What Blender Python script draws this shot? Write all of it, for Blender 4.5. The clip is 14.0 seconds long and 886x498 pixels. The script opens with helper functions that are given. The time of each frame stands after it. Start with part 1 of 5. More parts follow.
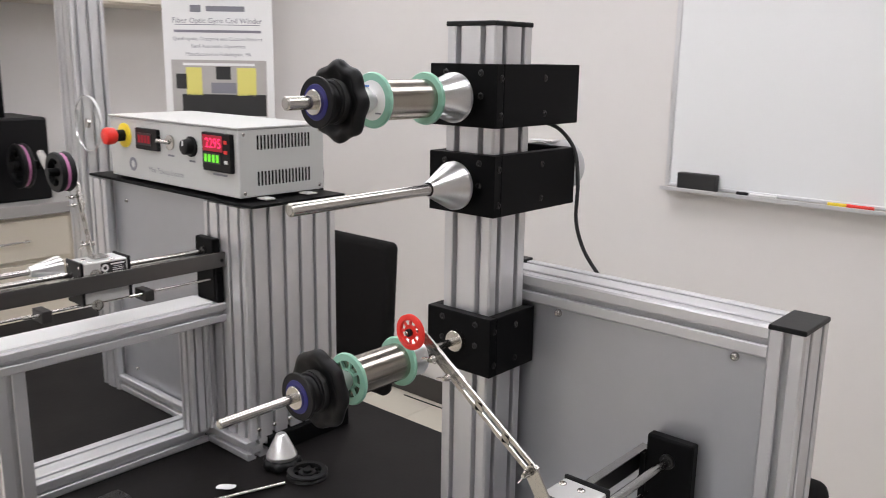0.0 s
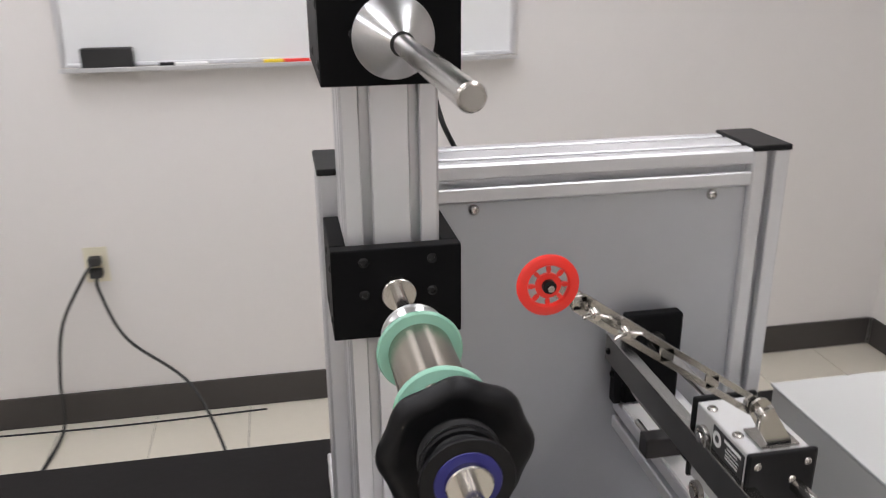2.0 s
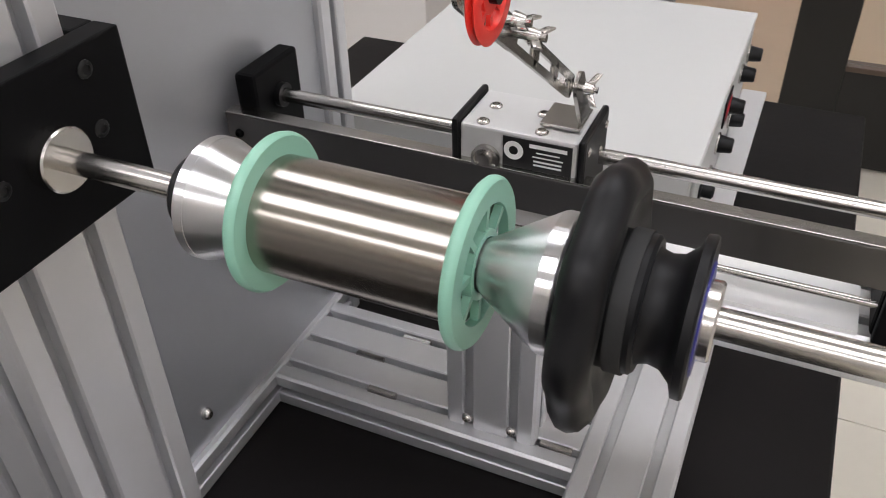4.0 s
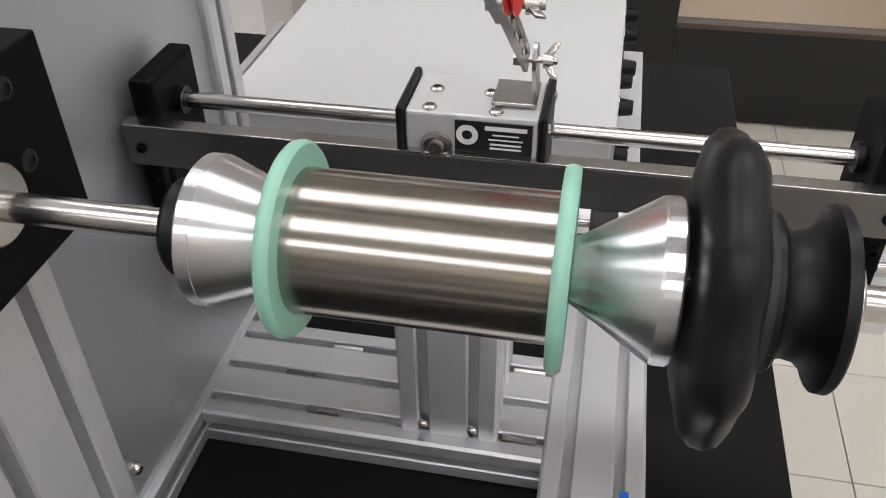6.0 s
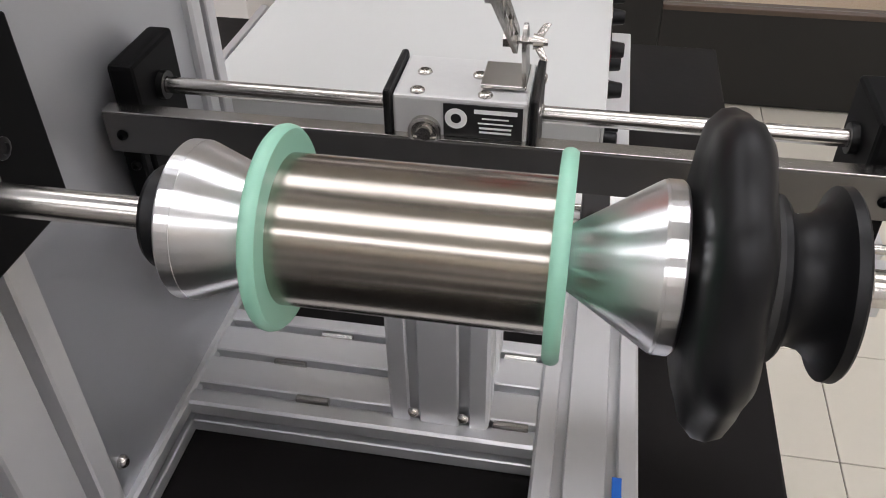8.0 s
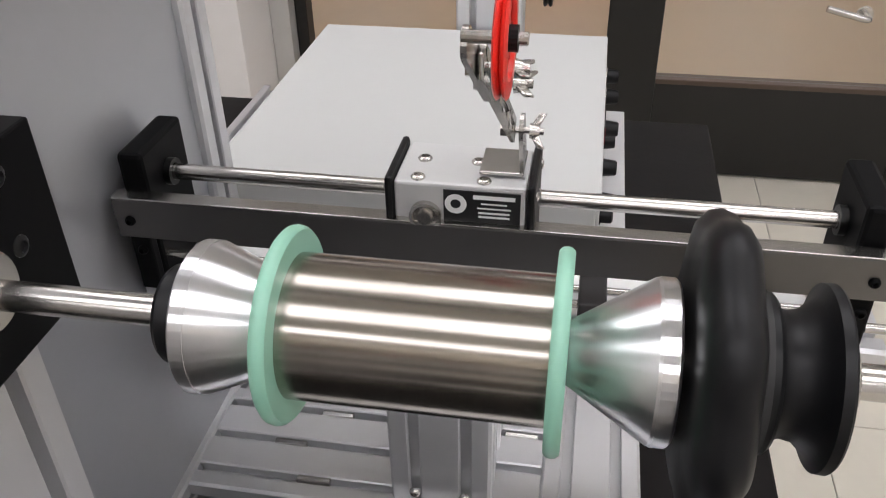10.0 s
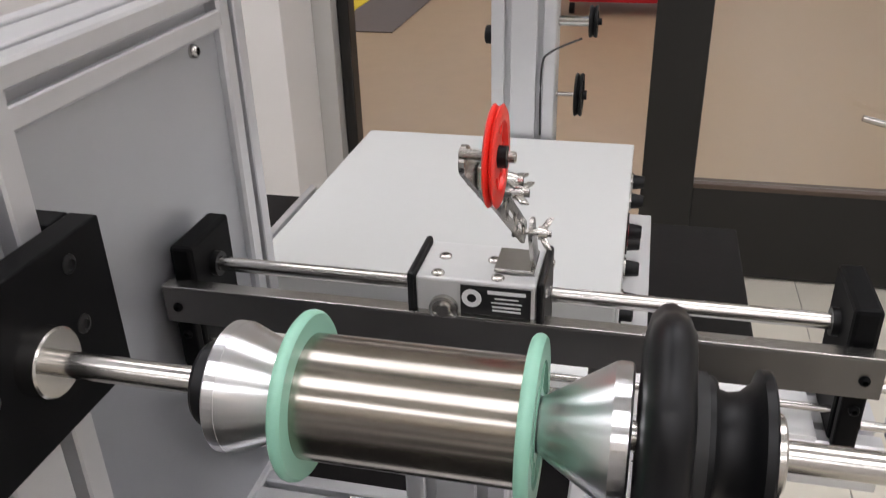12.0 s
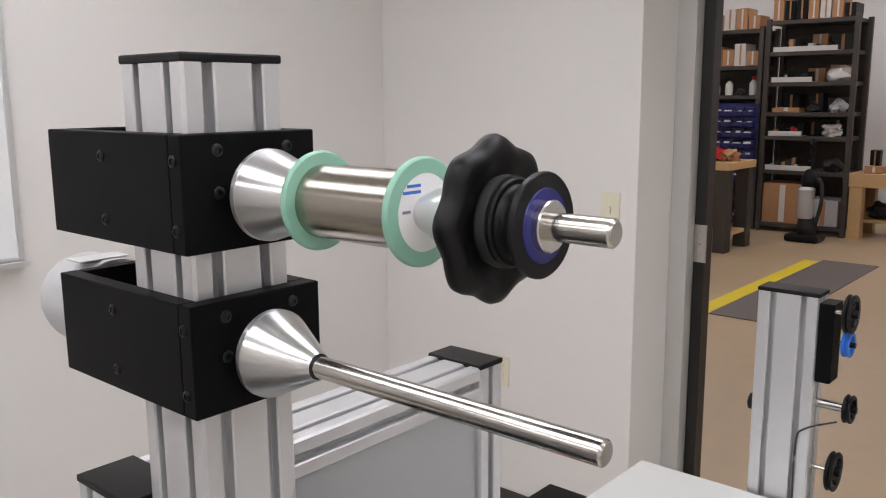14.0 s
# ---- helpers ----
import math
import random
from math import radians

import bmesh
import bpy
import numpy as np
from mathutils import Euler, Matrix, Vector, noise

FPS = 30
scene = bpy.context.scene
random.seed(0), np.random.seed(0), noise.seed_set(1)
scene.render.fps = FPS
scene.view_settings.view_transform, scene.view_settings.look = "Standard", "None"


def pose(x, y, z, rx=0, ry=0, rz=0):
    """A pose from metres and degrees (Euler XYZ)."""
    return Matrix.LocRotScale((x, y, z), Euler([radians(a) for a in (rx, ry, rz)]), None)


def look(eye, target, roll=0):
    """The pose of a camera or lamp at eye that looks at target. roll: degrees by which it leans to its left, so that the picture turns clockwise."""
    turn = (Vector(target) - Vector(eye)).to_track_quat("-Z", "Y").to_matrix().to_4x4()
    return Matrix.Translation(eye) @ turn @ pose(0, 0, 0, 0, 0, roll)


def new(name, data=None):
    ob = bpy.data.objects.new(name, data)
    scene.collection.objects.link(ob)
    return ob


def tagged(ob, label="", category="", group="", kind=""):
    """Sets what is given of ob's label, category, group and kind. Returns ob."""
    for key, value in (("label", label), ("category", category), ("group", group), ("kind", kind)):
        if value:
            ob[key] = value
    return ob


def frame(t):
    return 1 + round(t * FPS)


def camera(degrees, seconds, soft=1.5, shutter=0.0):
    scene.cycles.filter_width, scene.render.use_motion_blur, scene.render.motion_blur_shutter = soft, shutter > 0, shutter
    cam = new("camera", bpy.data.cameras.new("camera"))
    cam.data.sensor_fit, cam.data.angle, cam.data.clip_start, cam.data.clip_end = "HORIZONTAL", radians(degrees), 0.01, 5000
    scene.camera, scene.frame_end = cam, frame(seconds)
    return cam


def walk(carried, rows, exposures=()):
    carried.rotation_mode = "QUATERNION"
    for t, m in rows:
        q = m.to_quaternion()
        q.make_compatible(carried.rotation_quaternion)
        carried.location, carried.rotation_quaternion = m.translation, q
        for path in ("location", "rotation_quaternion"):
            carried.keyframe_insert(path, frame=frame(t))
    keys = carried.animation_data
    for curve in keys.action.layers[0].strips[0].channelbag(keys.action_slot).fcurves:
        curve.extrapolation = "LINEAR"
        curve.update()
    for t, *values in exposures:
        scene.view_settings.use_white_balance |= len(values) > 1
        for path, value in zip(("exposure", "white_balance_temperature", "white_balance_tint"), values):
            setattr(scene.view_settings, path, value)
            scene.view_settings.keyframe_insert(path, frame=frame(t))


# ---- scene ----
# The drawing is made in units of 0.8 m; drawing height -0.31 is the floor.
U, DROP = 0.8, 0.31
# The workshop beyond the door is drawn in slightly smaller units about this point.
ANCHOR, SHOP_UNIT = Vector((-0.95, 0.75, 1.67)), 0.948
in_shop = False


def W(v):
    v = Vector(v)
    if in_shop:
        v = ANCHOR + (v - ANCHOR) * SHOP_UNIT
    return Vector((v.x, v.y, v.z + DROP)) * U


cam = camera(55.20, 14.0, soft=1.0, shutter=0.2)
PATH = [
    (0, (0.3523, 0.2524, 1.6797), (-0.9405, 1.7144, 1.2424), 0.88),
    (0.5, (0.0854, 0.2045, 1.6634), (-0.8837, 1.8941, 1.2091), 0.80),
    (1, (-0.1381, 0.2592, 1.6352), (-0.8040, 2.0793, 1.1415), -0.16),
    (1.5, (-0.3892, 0.3813, 1.6082), (-0.6997, 2.2663, 1.0163), -0.59),
    (2, (-0.6494, 0.4725, 1.5657), (-0.2976, 2.3178, 0.8793), -0.43),
    (2.5, (-0.8392, 0.5565, 1.5254), (0.0490, 2.1373, 0.6816), -2.50),
    (3, (-0.8432, 0.7018, 1.4695), (0.2729, 2.0205, 0.4620), -1.98),
    (3.5, (-0.8323, 0.8440, 1.4500), (0.5056, 1.8050, 0.3158), -1.91),
    (6, (-0.7944, 1.0470, 1.4163), (0.7529, 1.3708, 0.1912), -0.95),
    (6.5, (-0.7930, 1.0484, 1.4122), (0.7353, 1.3533, 0.1587), -0.85),
    (7, (-0.7899, 1.0492, 1.4095), (0.7366, 1.3407, 0.1506), -0.81),
    (9.5, (-0.7826, 1.0533, 1.4133), (0.7851, 1.3512, 0.2076), -1.22),
    (10, (-0.7891, 1.0517, 1.4265), (0.8374, 1.3530, 0.3024), -1.13),
    (10.5, (-0.7913, 1.0467, 1.4322), (0.8812, 1.3486, 0.3779), -1.20),
    (11, (-0.8005, 1.0422, 1.4354), (0.8843, 1.3482, 0.4021), -1.18),
    (11.5, (-0.8150, 1.0389, 1.4377), (0.8789, 1.3785, 0.4300), -1.24),
    (12, (-0.8366, 1.0190, 1.4543), (0.8853, 1.4443, 0.5300), -1.60),
    (12.5, (-0.8744, 0.9417, 1.5294), (0.8528, 1.6706, 0.8325), -2.09),
    (13, (-0.9329, 0.8058, 1.6175), (0.7293, 1.8256, 1.1736), -1.15),
    (13.5, (-0.9688, 0.7199, 1.6730), (0.5908, 1.9222, 1.3238), -0.47),
    (14, (-0.9879, 0.6984, 1.7028), (0.4989, 1.9878, 1.3468), -0.40),
]
walk(cam, [(t, look(W(eye), W(target), roll)) for t, eye, target, roll in PATH])

# ---- light ----
world = bpy.data.worlds.new("room_surroundings")
scene.world = world
world.use_nodes = True
world.node_tree.nodes["Background"].inputs[0].default_value = (0.9, 0.92, 1.0, 1)
world.node_tree.nodes["Background"].inputs[1].default_value = 0.05
scene.view_settings.exposure = 0.0

# ---- materials ----


def material(name, base, rough=0.5, metal=0.0, noise_scale=40.0, vary=0.06, bump=0.0, coat=0.0, rough_vary=0.08, stretch=(1, 1, 1), spec=0.5, random=0.0, turned=0.0):
    m = bpy.data.materials.new(name)
    m.use_nodes = True
    n, l = m.node_tree.nodes, m.node_tree.links
    b = n["Principled BSDF"]
    b.inputs["Metallic"].default_value = metal
    b.inputs["Coat Weight"].default_value = coat
    b.inputs["Specular IOR Level"].default_value = spec
    if turned:
        tg = n.new("ShaderNodeTangent")
        tg.direction_type, tg.axis = "RADIAL", "Y"
        b.inputs["Anisotropic"].default_value, b.inputs["Anisotropic Rotation"].default_value = turned, 0.25
        l.new(tg.outputs[0], b.inputs["Tangent"])
    co = n.new("ShaderNodeTexCoord")
    mp = n.new("ShaderNodeMapping")
    mp.inputs["Scale"].default_value = stretch
    l.new(co.outputs["Object"], mp.inputs["Vector"])
    fine, wide = n.new("ShaderNodeTexNoise"), n.new("ShaderNodeTexNoise")
    fine.inputs["Scale"].default_value, fine.inputs["Detail"].default_value = noise_scale, 6
    wide.inputs["Scale"].default_value, wide.inputs["Detail"].default_value = noise_scale / 14, 3
    for t in (fine, wide):
        l.new(mp.outputs[0], t.inputs["Vector"])
    mix = n.new("ShaderNodeMath")
    mix.operation = "ADD"
    l.new(fine.outputs["Fac"], mix.inputs[0])
    l.new(wide.outputs["Fac"], mix.inputs[1])
    last = mix.outputs[0]
    if random:
        info, mul, add = n.new("ShaderNodeObjectInfo"), n.new("ShaderNodeMath"), n.new("ShaderNodeMath")
        mul.operation, mul.inputs[1].default_value, add.operation = "MULTIPLY", random, "ADD"
        l.new(info.outputs["Random"], mul.inputs[0])
        l.new(last, add.inputs[0])
        l.new(mul.outputs[0], add.inputs[1])
        last = add.outputs[0]
    ramp = n.new("ShaderNodeValToRGB")
    dark, light = [max(0, c * (1 - vary)) for c in base], [min(1, c * (1 + vary)) for c in base]
    ramp.color_ramp.elements[0].color, ramp.color_ramp.elements[1].color = (*dark, 1), (*light, 1)
    half = n.new("ShaderNodeMath")
    half.operation, half.inputs[1].default_value = "MULTIPLY", 0.5
    l.new(last, half.inputs[0])
    l.new(half.outputs[0], ramp.inputs[0])
    l.new(ramp.outputs[0], b.inputs["Base Color"])
    rr = n.new("ShaderNodeMapRange")
    rr.inputs["To Min"].default_value, rr.inputs["To Max"].default_value = max(0.02, rough - rough_vary), min(1, rough + rough_vary)
    l.new(wide.outputs["Fac"], rr.inputs["Value"])
    l.new(rr.outputs[0], b.inputs["Roughness"])
    if bump:
        bp = n.new("ShaderNodeBump")
        bp.inputs["Strength"].default_value, bp.inputs["Distance"].default_value = bump, 0.002
        l.new(fine.outputs["Fac"], bp.inputs["Height"])
        l.new(bp.outputs[0], b.inputs["Normal"])
    return m


def glowing(name, colour, strength):
    m = bpy.data.materials.new(name)
    m.use_nodes = True
    b = m.node_tree.nodes["Principled BSDF"]
    b.inputs["Base Color"].default_value = (*[c * 0.5 for c in colour], 1)
    b.inputs["Emission Color"].default_value, b.inputs["Emission Strength"].default_value = (*colour, 1), strength
    return m


def glass(name, tint=(1, 1, 1), rough=0.0):
    m = bpy.data.materials.new(name)
    m.use_nodes = True
    b = m.node_tree.nodes["Principled BSDF"]
    b.inputs["Base Color"].default_value, b.inputs["Roughness"].default_value = (*tint, 1), rough
    b.inputs["Transmission Weight"].default_value, b.inputs["IOR"].default_value = 1.0, 1.45
    return m


ALU = material("clear_anodised_aluminium", (0.66, 0.66, 0.67), 0.42, 0.75, 60, 0.05)
ALU_SHEET = material("anodised_aluminium_sheet", (0.46, 0.47, 0.49), 0.45, 0.7, 30, 0.05, rough_vary=0.05)
BRIGHT = material("turned_aluminium", (0.80, 0.80, 0.81), 0.31, 1.0, 200, 0.05, turned=0.85)
STEEL = material("ground_steel", (0.55, 0.53, 0.50), 0.22, 1.0, 120, 0.03, rough_vary=0.02)
BARREL = material("brushed_stainless_foil", (0.39, 0.355, 0.31), 0.23, 1.0, 90, 0.06, stretch=(0.05, 1, 0.05), rough_vary=0.02, turned=0.85)
BAR = material("mill_steel_bar", (0.16, 0.155, 0.15), 0.35, 1.0, 50, 0.12)
BLACK = material("black_anodised_aluminium", (0.0042, 0.0042, 0.0045), 0.5, 0.0, 80, 0.2, spec=0.075)
PLASTIC = material("black_moulded_plastic", (0.005, 0.005, 0.0055), 0.43, 0.0, 120, 0.2, bump=0.06, spec=0.22)
SCREWBLACK = material("blackened_steel_screw", (0.03, 0.03, 0.03), 0.35, 0.8, 60, 0.2)
RUBBER = material("matt_black_rubber", (0.02, 0.02, 0.02), 0.7, 0.0, 80, 0.2)
MINT = material("mint_green_plastic", (0.235, 0.46, 0.345), 0.40, 0.0, 30, 0.04)
RED = material("red_plastic", (0.75, 0.03, 0.02), 0.35, 0.0, 40, 0.06)
BLUE = material("blue_plastic_seal", (0.012, 0.012, 0.14), 0.4, 0.0, 60, 0.1)
WHITE = material("white_enamel", (0.50, 0.505, 0.49), 0.42, 0.0, 60, 0.02, bump=0.05)
LABELW = material("silver_label_foil", (0.62, 0.62, 0.62), 0.4, 0.3, 60, 0.04)
WALL = material("painted_plaster_wall", (0.712, 0.69, 0.672), 0.75, 0.0, 25, 0.025, bump=0.12)
CEIL = material("white_ceiling_tile", (0.8, 0.8, 0.78), 0.9, 0.0, 60, 0.05, bump=0.3)
TABLE = material("black_laminate", (0.007, 0.006, 0.006), 0.5, 0.0, 90, 0.15, bump=0.08, spec=0.13)
GROUT = material("grey_tile_joint", (0.16, 0.14, 0.12), 0.8, 0.0, 60, 0.1)
YELLOW = material("yellow_floor_paint", (0.72, 0.55, 0.02), 0.5, 0.0, 12, 0.15)
MAT = material("grey_rubber_mat", (0.13, 0.11, 0.10), 0.8, 0.0, 30, 0.2)
WOOD = material("pale_pine", (0.55, 0.36, 0.17), 0.5, 0.0, 14, 0.15, stretch=(1, 6, 6))
CARD = material("brown_cardboard", (0.40, 0.21, 0.10), 0.8, 0.0, 20, 0.15, random=0.3)
REDPAINT = material("red_tool_enamel", (0.55, 0.012, 0.02), 0.35, 0.0, 30, 0.08)
SHELF = material("dark_steel_shelving", (0.06, 0.052, 0.046), 0.5, 0.3, 30, 0.15)
BLUEBIN = material("blue_bin_plastic", (0.014, 0.016, 0.11), 0.4, 0.0, 30, 0.1)
PALE = material("pale_packaging", (0.6, 0.58, 0.55), 0.6, 0.0, 20, 0.15, random=0.3)
FABRIC = material("black_upholstery", (0.007, 0.0065, 0.0065), 0.9, 0.0, 220, 0.3, bump=0.4, spec=0.15)
YPLASTIC = material("yellow_plastic", (0.8, 0.6, 0.03), 0.4, 0.0, 40, 0.05)
NOTE = material("yellow_note_paper", (0.74, 0.69, 0.40), 0.8, 0.0, 30, 0.04)
PAPER = material("white_foam_board", (0.78, 0.78, 0.77), 0.6, 0.0, 30, 0.02)
INK = material("grey_print", (0.22, 0.22, 0.25), 0.7, 0.0, 30, 0.05)
PRINT_WALL = material("printed_grey", (0.42, 0.40, 0.38), 0.6, 0.0, 30, 0.1)
PRINT_YELLOW = material("printed_yellow", (0.72, 0.66, 0.18), 0.6, 0.0, 30, 0.05)
MOTOR = material("grey_motor_paint", (0.48, 0.48, 0.49), 0.4, 0.2, 30, 0.05)
PINK = material("pink_filament", (0.42, 0.14, 0.30), 0.45, 0.0, 200, 0.15)
ACRYLIC = glass("clear_acrylic", (0.95, 0.97, 0.96))
PANE = glass("door_glass", (0.98, 0.99, 0.98))
BLUEPL = material("blue_marker_plastic", (0.02, 0.14, 0.55), 0.35, 0.0, 30, 0.05)
LIMIT = material("dull_black_bracket", (0.02, 0.018, 0.018), 0.5, 0.0, 60, 0.2)
SCREEN = glowing("red_digits", (1.0, 0.02, 0.12), 2.2)
SCREENR = glowing("red_display_field", (0.30, 0.002, 0.015), 0.6)
SCREENG = glowing("green_digits", (0.15, 0.75, 0.03), 0.8)
TILE = material("cream_vinyl_tile", (0.66, 0.62, 0.53), 0.35, 0.0, 40, 0.05, random=0.15)
SHOP = material("tan_sealed_concrete", (0.43, 0.318, 0.20), 0.38, 0.0, 6, 0.15, bump=0.05)
BASE = material("dark_vinyl_baseboard", (0.05, 0.045, 0.042), 0.5, 0.0, 40, 0.1)
BOARD = material("whiteboard_enamel", (0.78, 0.79, 0.79), 0.15, 0.0, 8, 0.015)
DARKFRAME = material("bronze_black_aluminium", (0.010, 0.009, 0.008), 0.45, 0.15, 60, 0.15)
IVORY = material("ivory_plastic", (0.70, 0.66, 0.52), 0.4, 0.0, 60, 0.03)
CABLE = material("black_cable_jacket", (0.02, 0.02, 0.02), 0.5, 0.0, 80, 0.15)

CASTING = material("cast_aluminium", (0.56, 0.56, 0.55), 0.5, 0.35, 120, 0.05, bump=0.15)
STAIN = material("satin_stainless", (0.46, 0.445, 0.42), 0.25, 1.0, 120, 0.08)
LABELBLACK = material("black_label_film", (0.01, 0.01, 0.01), 0.35, 0.0, 60, 0.1)
INKDARK = material("black_print", (0.02, 0.02, 0.02), 0.6, 0.0, 60, 0.1)
COUNTER = material("cream_laminate", (0.62, 0.57, 0.48), 0.5, 0.0, 30, 0.03)
COUNTERTOP = material("grey_worktop", (0.35, 0.34, 0.33), 0.4, 0.0, 80, 0.08)
PALEFRAME = material("pale_grey_metal", (0.5, 0.49, 0.47), 0.4, 0.2, 40, 0.04)
BEAD = material("brown_glazing_bead", (0.07, 0.045, 0.03), 0.5, 0.0, 40, 0.1)

# ---- helpers of this scene ----


def thing(name, base, label, category, group="", kind=""):
    e = new(name)
    e.location = W(base)
    e.empty_display_size = 0.05
    tagged(e, label, category, group, kind)
    return e


def root_place(ob):
    p = Vector((0, 0, 0))
    while ob is not None:
        p = p + ob.location
        ob = ob.parent
    return p


def part(name, bm, mat, parent=None, label="", smooth=None):
    """Link a bmesh drawn in drawing units as one mesh object."""
    off = root_place(parent)
    for v in bm.verts:
        v.co = W(v.co) - off
    bmesh.ops.recalc_face_normals(bm, faces=bm.faces)
    me = bpy.data.meshes.new(name)
    bm.to_mesh(me)
    bm.free()
    me.materials.append(mat)
    if smooth:
        for p in me.polygons:
            p.use_smooth = True
        me.set_sharp_from_angle(angle=radians(smooth))
    ob = new(name, me)
    ob.parent = parent
    if label:
        ob["label"] = label
    return ob


def box(a, b, bevel=0.0, bm=None, seg=2):
    """A block between two corners, its edges rounded by bevel."""
    own = bmesh.new()
    bmesh.ops.create_cube(own, size=1)
    for v in own.verts:
        v.co = Vector([(a[i] + b[i]) / 2 + v.co[i] * (b[i] - a[i]) for i in range(3)])
    if bevel:
        bmesh.ops.bevel(own, geom=own.edges[:], offset=bevel, segments=seg, profile=0.5, affect="EDGES")
    if bm is None:
        return own
    tmp = bpy.data.meshes.new("tmp")
    own.to_mesh(tmp)
    own.free()
    bm.from_mesh(tmp)
    bpy.data.meshes.remove(tmp)
    return bm


AX = {"x": Matrix(((0, 0, 1), (1, 0, 0), (0, 1, 0))), "y": Matrix(((0, 1, 0), (0, 0, 1), (1, 0, 0))), "z": Matrix.Identity(3)}


def lathe(profile, centre, axis="y", n=48, lobes=0, depth=0.0, bm=None, phase=0.0):
    """A turned body: profile is rows of (distance along the axis, radius)."""
    bm = bm or bmesh.new()
    rows = []
    for s, r in profile:
        ring = []
        for i in range(n):
            a = 2 * math.pi * i / n + phase
            k = r + (depth * (math.cos(lobes * a) - 1) / 2 * (1 if r > 0.03 else 0) if lobes else 0)
            ring.append(bm.verts.new(Vector(centre) + AX[axis] @ Vector((k * math.cos(a), k * math.sin(a), s))))
        rows.append(ring)
    for p, q in zip(rows, rows[1:]):
        for i in range(n):
            bm.faces.new((p[i], p[(i + 1) % n], q[(i + 1) % n], q[i]))
    bm.faces.new(rows[0][::-1])
    bm.faces.new(rows[-1])
    return bm


def ring_lathe(profile, centre, axis="y", n=48):
    """A turned ring whose closed profile leaves a hole."""
    bm = bmesh.new()
    rows = [[bm.verts.new(Vector(centre) + AX[axis] @ Vector((r * math.cos(2 * math.pi * i / n), r * math.sin(2 * math.pi * i / n), s))) for i in range(n)] for s, r in profile]
    for p, q in zip(rows, rows[1:] + rows[:1]):
        for i in range(n):
            bm.faces.new((p[i], p[(i + 1) % n], q[(i + 1) % n], q[i]))
    return bm


def rod(a, b, r, n=16, bm=None):
    """A straight round bar from a to b."""
    bm = bm or bmesh.new()
    a, b = Vector(a), Vector(b)
    q = (b - a).to_track_quat("Z", "Y")
    rows = []
    for p, k in ((a, 0.86), (a + (b - a).normalized() * r * 0.14, 1), (b - (b - a).normalized() * r * 0.14, 1), (b, 0.86)):
        rows.append([bm.verts.new(p + q @ Vector((r * k * math.cos(2 * math.pi * i / n), r * k * math.sin(2 * math.pi * i / n), 0))) for i in range(n)])
    for p, s in zip(rows, rows[1:]):
        for i in range(n):
            bm.faces.new((p[i], p[(i + 1) % n], s[(i + 1) % n], s[i]))
    bm.faces.new(rows[0][::-1])
    bm.faces.new(rows[-1])
    return bm


def tube(points, r, n=10):
    """A bent round cable through the points."""
    pts = [Vector(p) for p in points]
    fine = []
    for i in range(len(pts) - 1):
        p0, p1, p2, p3 = pts[max(i - 1, 0)], pts[i], pts[i + 1], pts[min(i + 2, len(pts) - 1)]
        for k in range(8):
            t = k / 8
            fine.append(0.5 * (2 * p1 + (p2 - p0) * t + (2 * p0 - 5 * p1 + 4 * p2 - p3) * t * t + (3 * p1 - p0 - 3 * p2 + p3) * t ** 3))
    fine.append(pts[-1])
    bm, rows = bmesh.new(), []
    for i, p in enumerate(fine):
        d = fine[min(i + 1, len(fine) - 1)] - fine[max(i - 1, 0)]
        q = d.to_track_quat("Z", "Y")
        rows.append([bm.verts.new(p + q @ Vector((r * math.cos(2 * math.pi * j / n), r * math.sin(2 * math.pi * j / n), 0))) for j in range(n)])
    for p, s in zip(rows, rows[1:]):
        for i in range(n):
            bm.faces.new((p[i], p[(i + 1) % n], s[(i + 1) % n], s[i]))
    bm.faces.new(rows[0][::-1])
    bm.faces.new(rows[-1])
    return bm


def side_points(length, slots, width, deep):
    """One side of an extruded profile from 0 to length, with undercut slots."""
    pts = []
    for k in range(slots):
        c = length * (2 * k + 1) / (2 * slots)
        h = width / 2
        pts += [(c - h - 0.0015, 0), (c - h, 0.0015), (c - h, 0.0055), (c - h * 1.7, 0.0075), (c - h * 1.7, deep),
                (c + h * 1.7, deep), (c + h * 1.7, 0.0075), (c + h, 0.0055), (c + h, 0.0015), (c + h + 0.0015, 0)]
    return pts


def profile_bar(a, b, axis, na, nb, width=0.0105, deep=0.016):
    """A slotted extrusion between two corners along an axis; na, nb: slots on its two kinds of sides."""
    u, v = [i for i in range(3) if i != "xyz".index(axis)]
    lu, lv = b[u] - a[u], b[v] - a[v]
    c = 0.003
    loop = [(c, 0)] + side_points(lu, na, width, deep) + [(lu - c, 0)]
    loop += [(lu, c)] + [(lu - d, s) for s, d in side_points(lv, nb, width, deep)] + [(lu, lv - c)]
    loop += [(lu - c, lv)] + [(lu - s, lv - d) for s, d in side_points(lu, na, width, deep)] + [(c, lv)]
    loop += [(0, lv - c)] + [(d, lv - s) for s, d in side_points(lv, nb, width, deep)] + [(0, c)]
    bm = bmesh.new()
    w = "xyz".index(axis)
    ends = []
    for q in (a[w], b[w]):
        ring = []
        for s, d in loop:
            co = [0, 0, 0]
            co[u], co[v], co[w] = a[u] + s, a[v] + d, q
            ring.append(bm.verts.new(co))
        ends.append(ring)
    n = len(loop)
    for i in range(n):
        bm.faces.new((ends[0][i], ends[0][(i + 1) % n], ends[1][(i + 1) % n], ends[1][i]))
    bm.faces.new(ends[0][::-1])
    bm.faces.new(ends[1])
    return bm


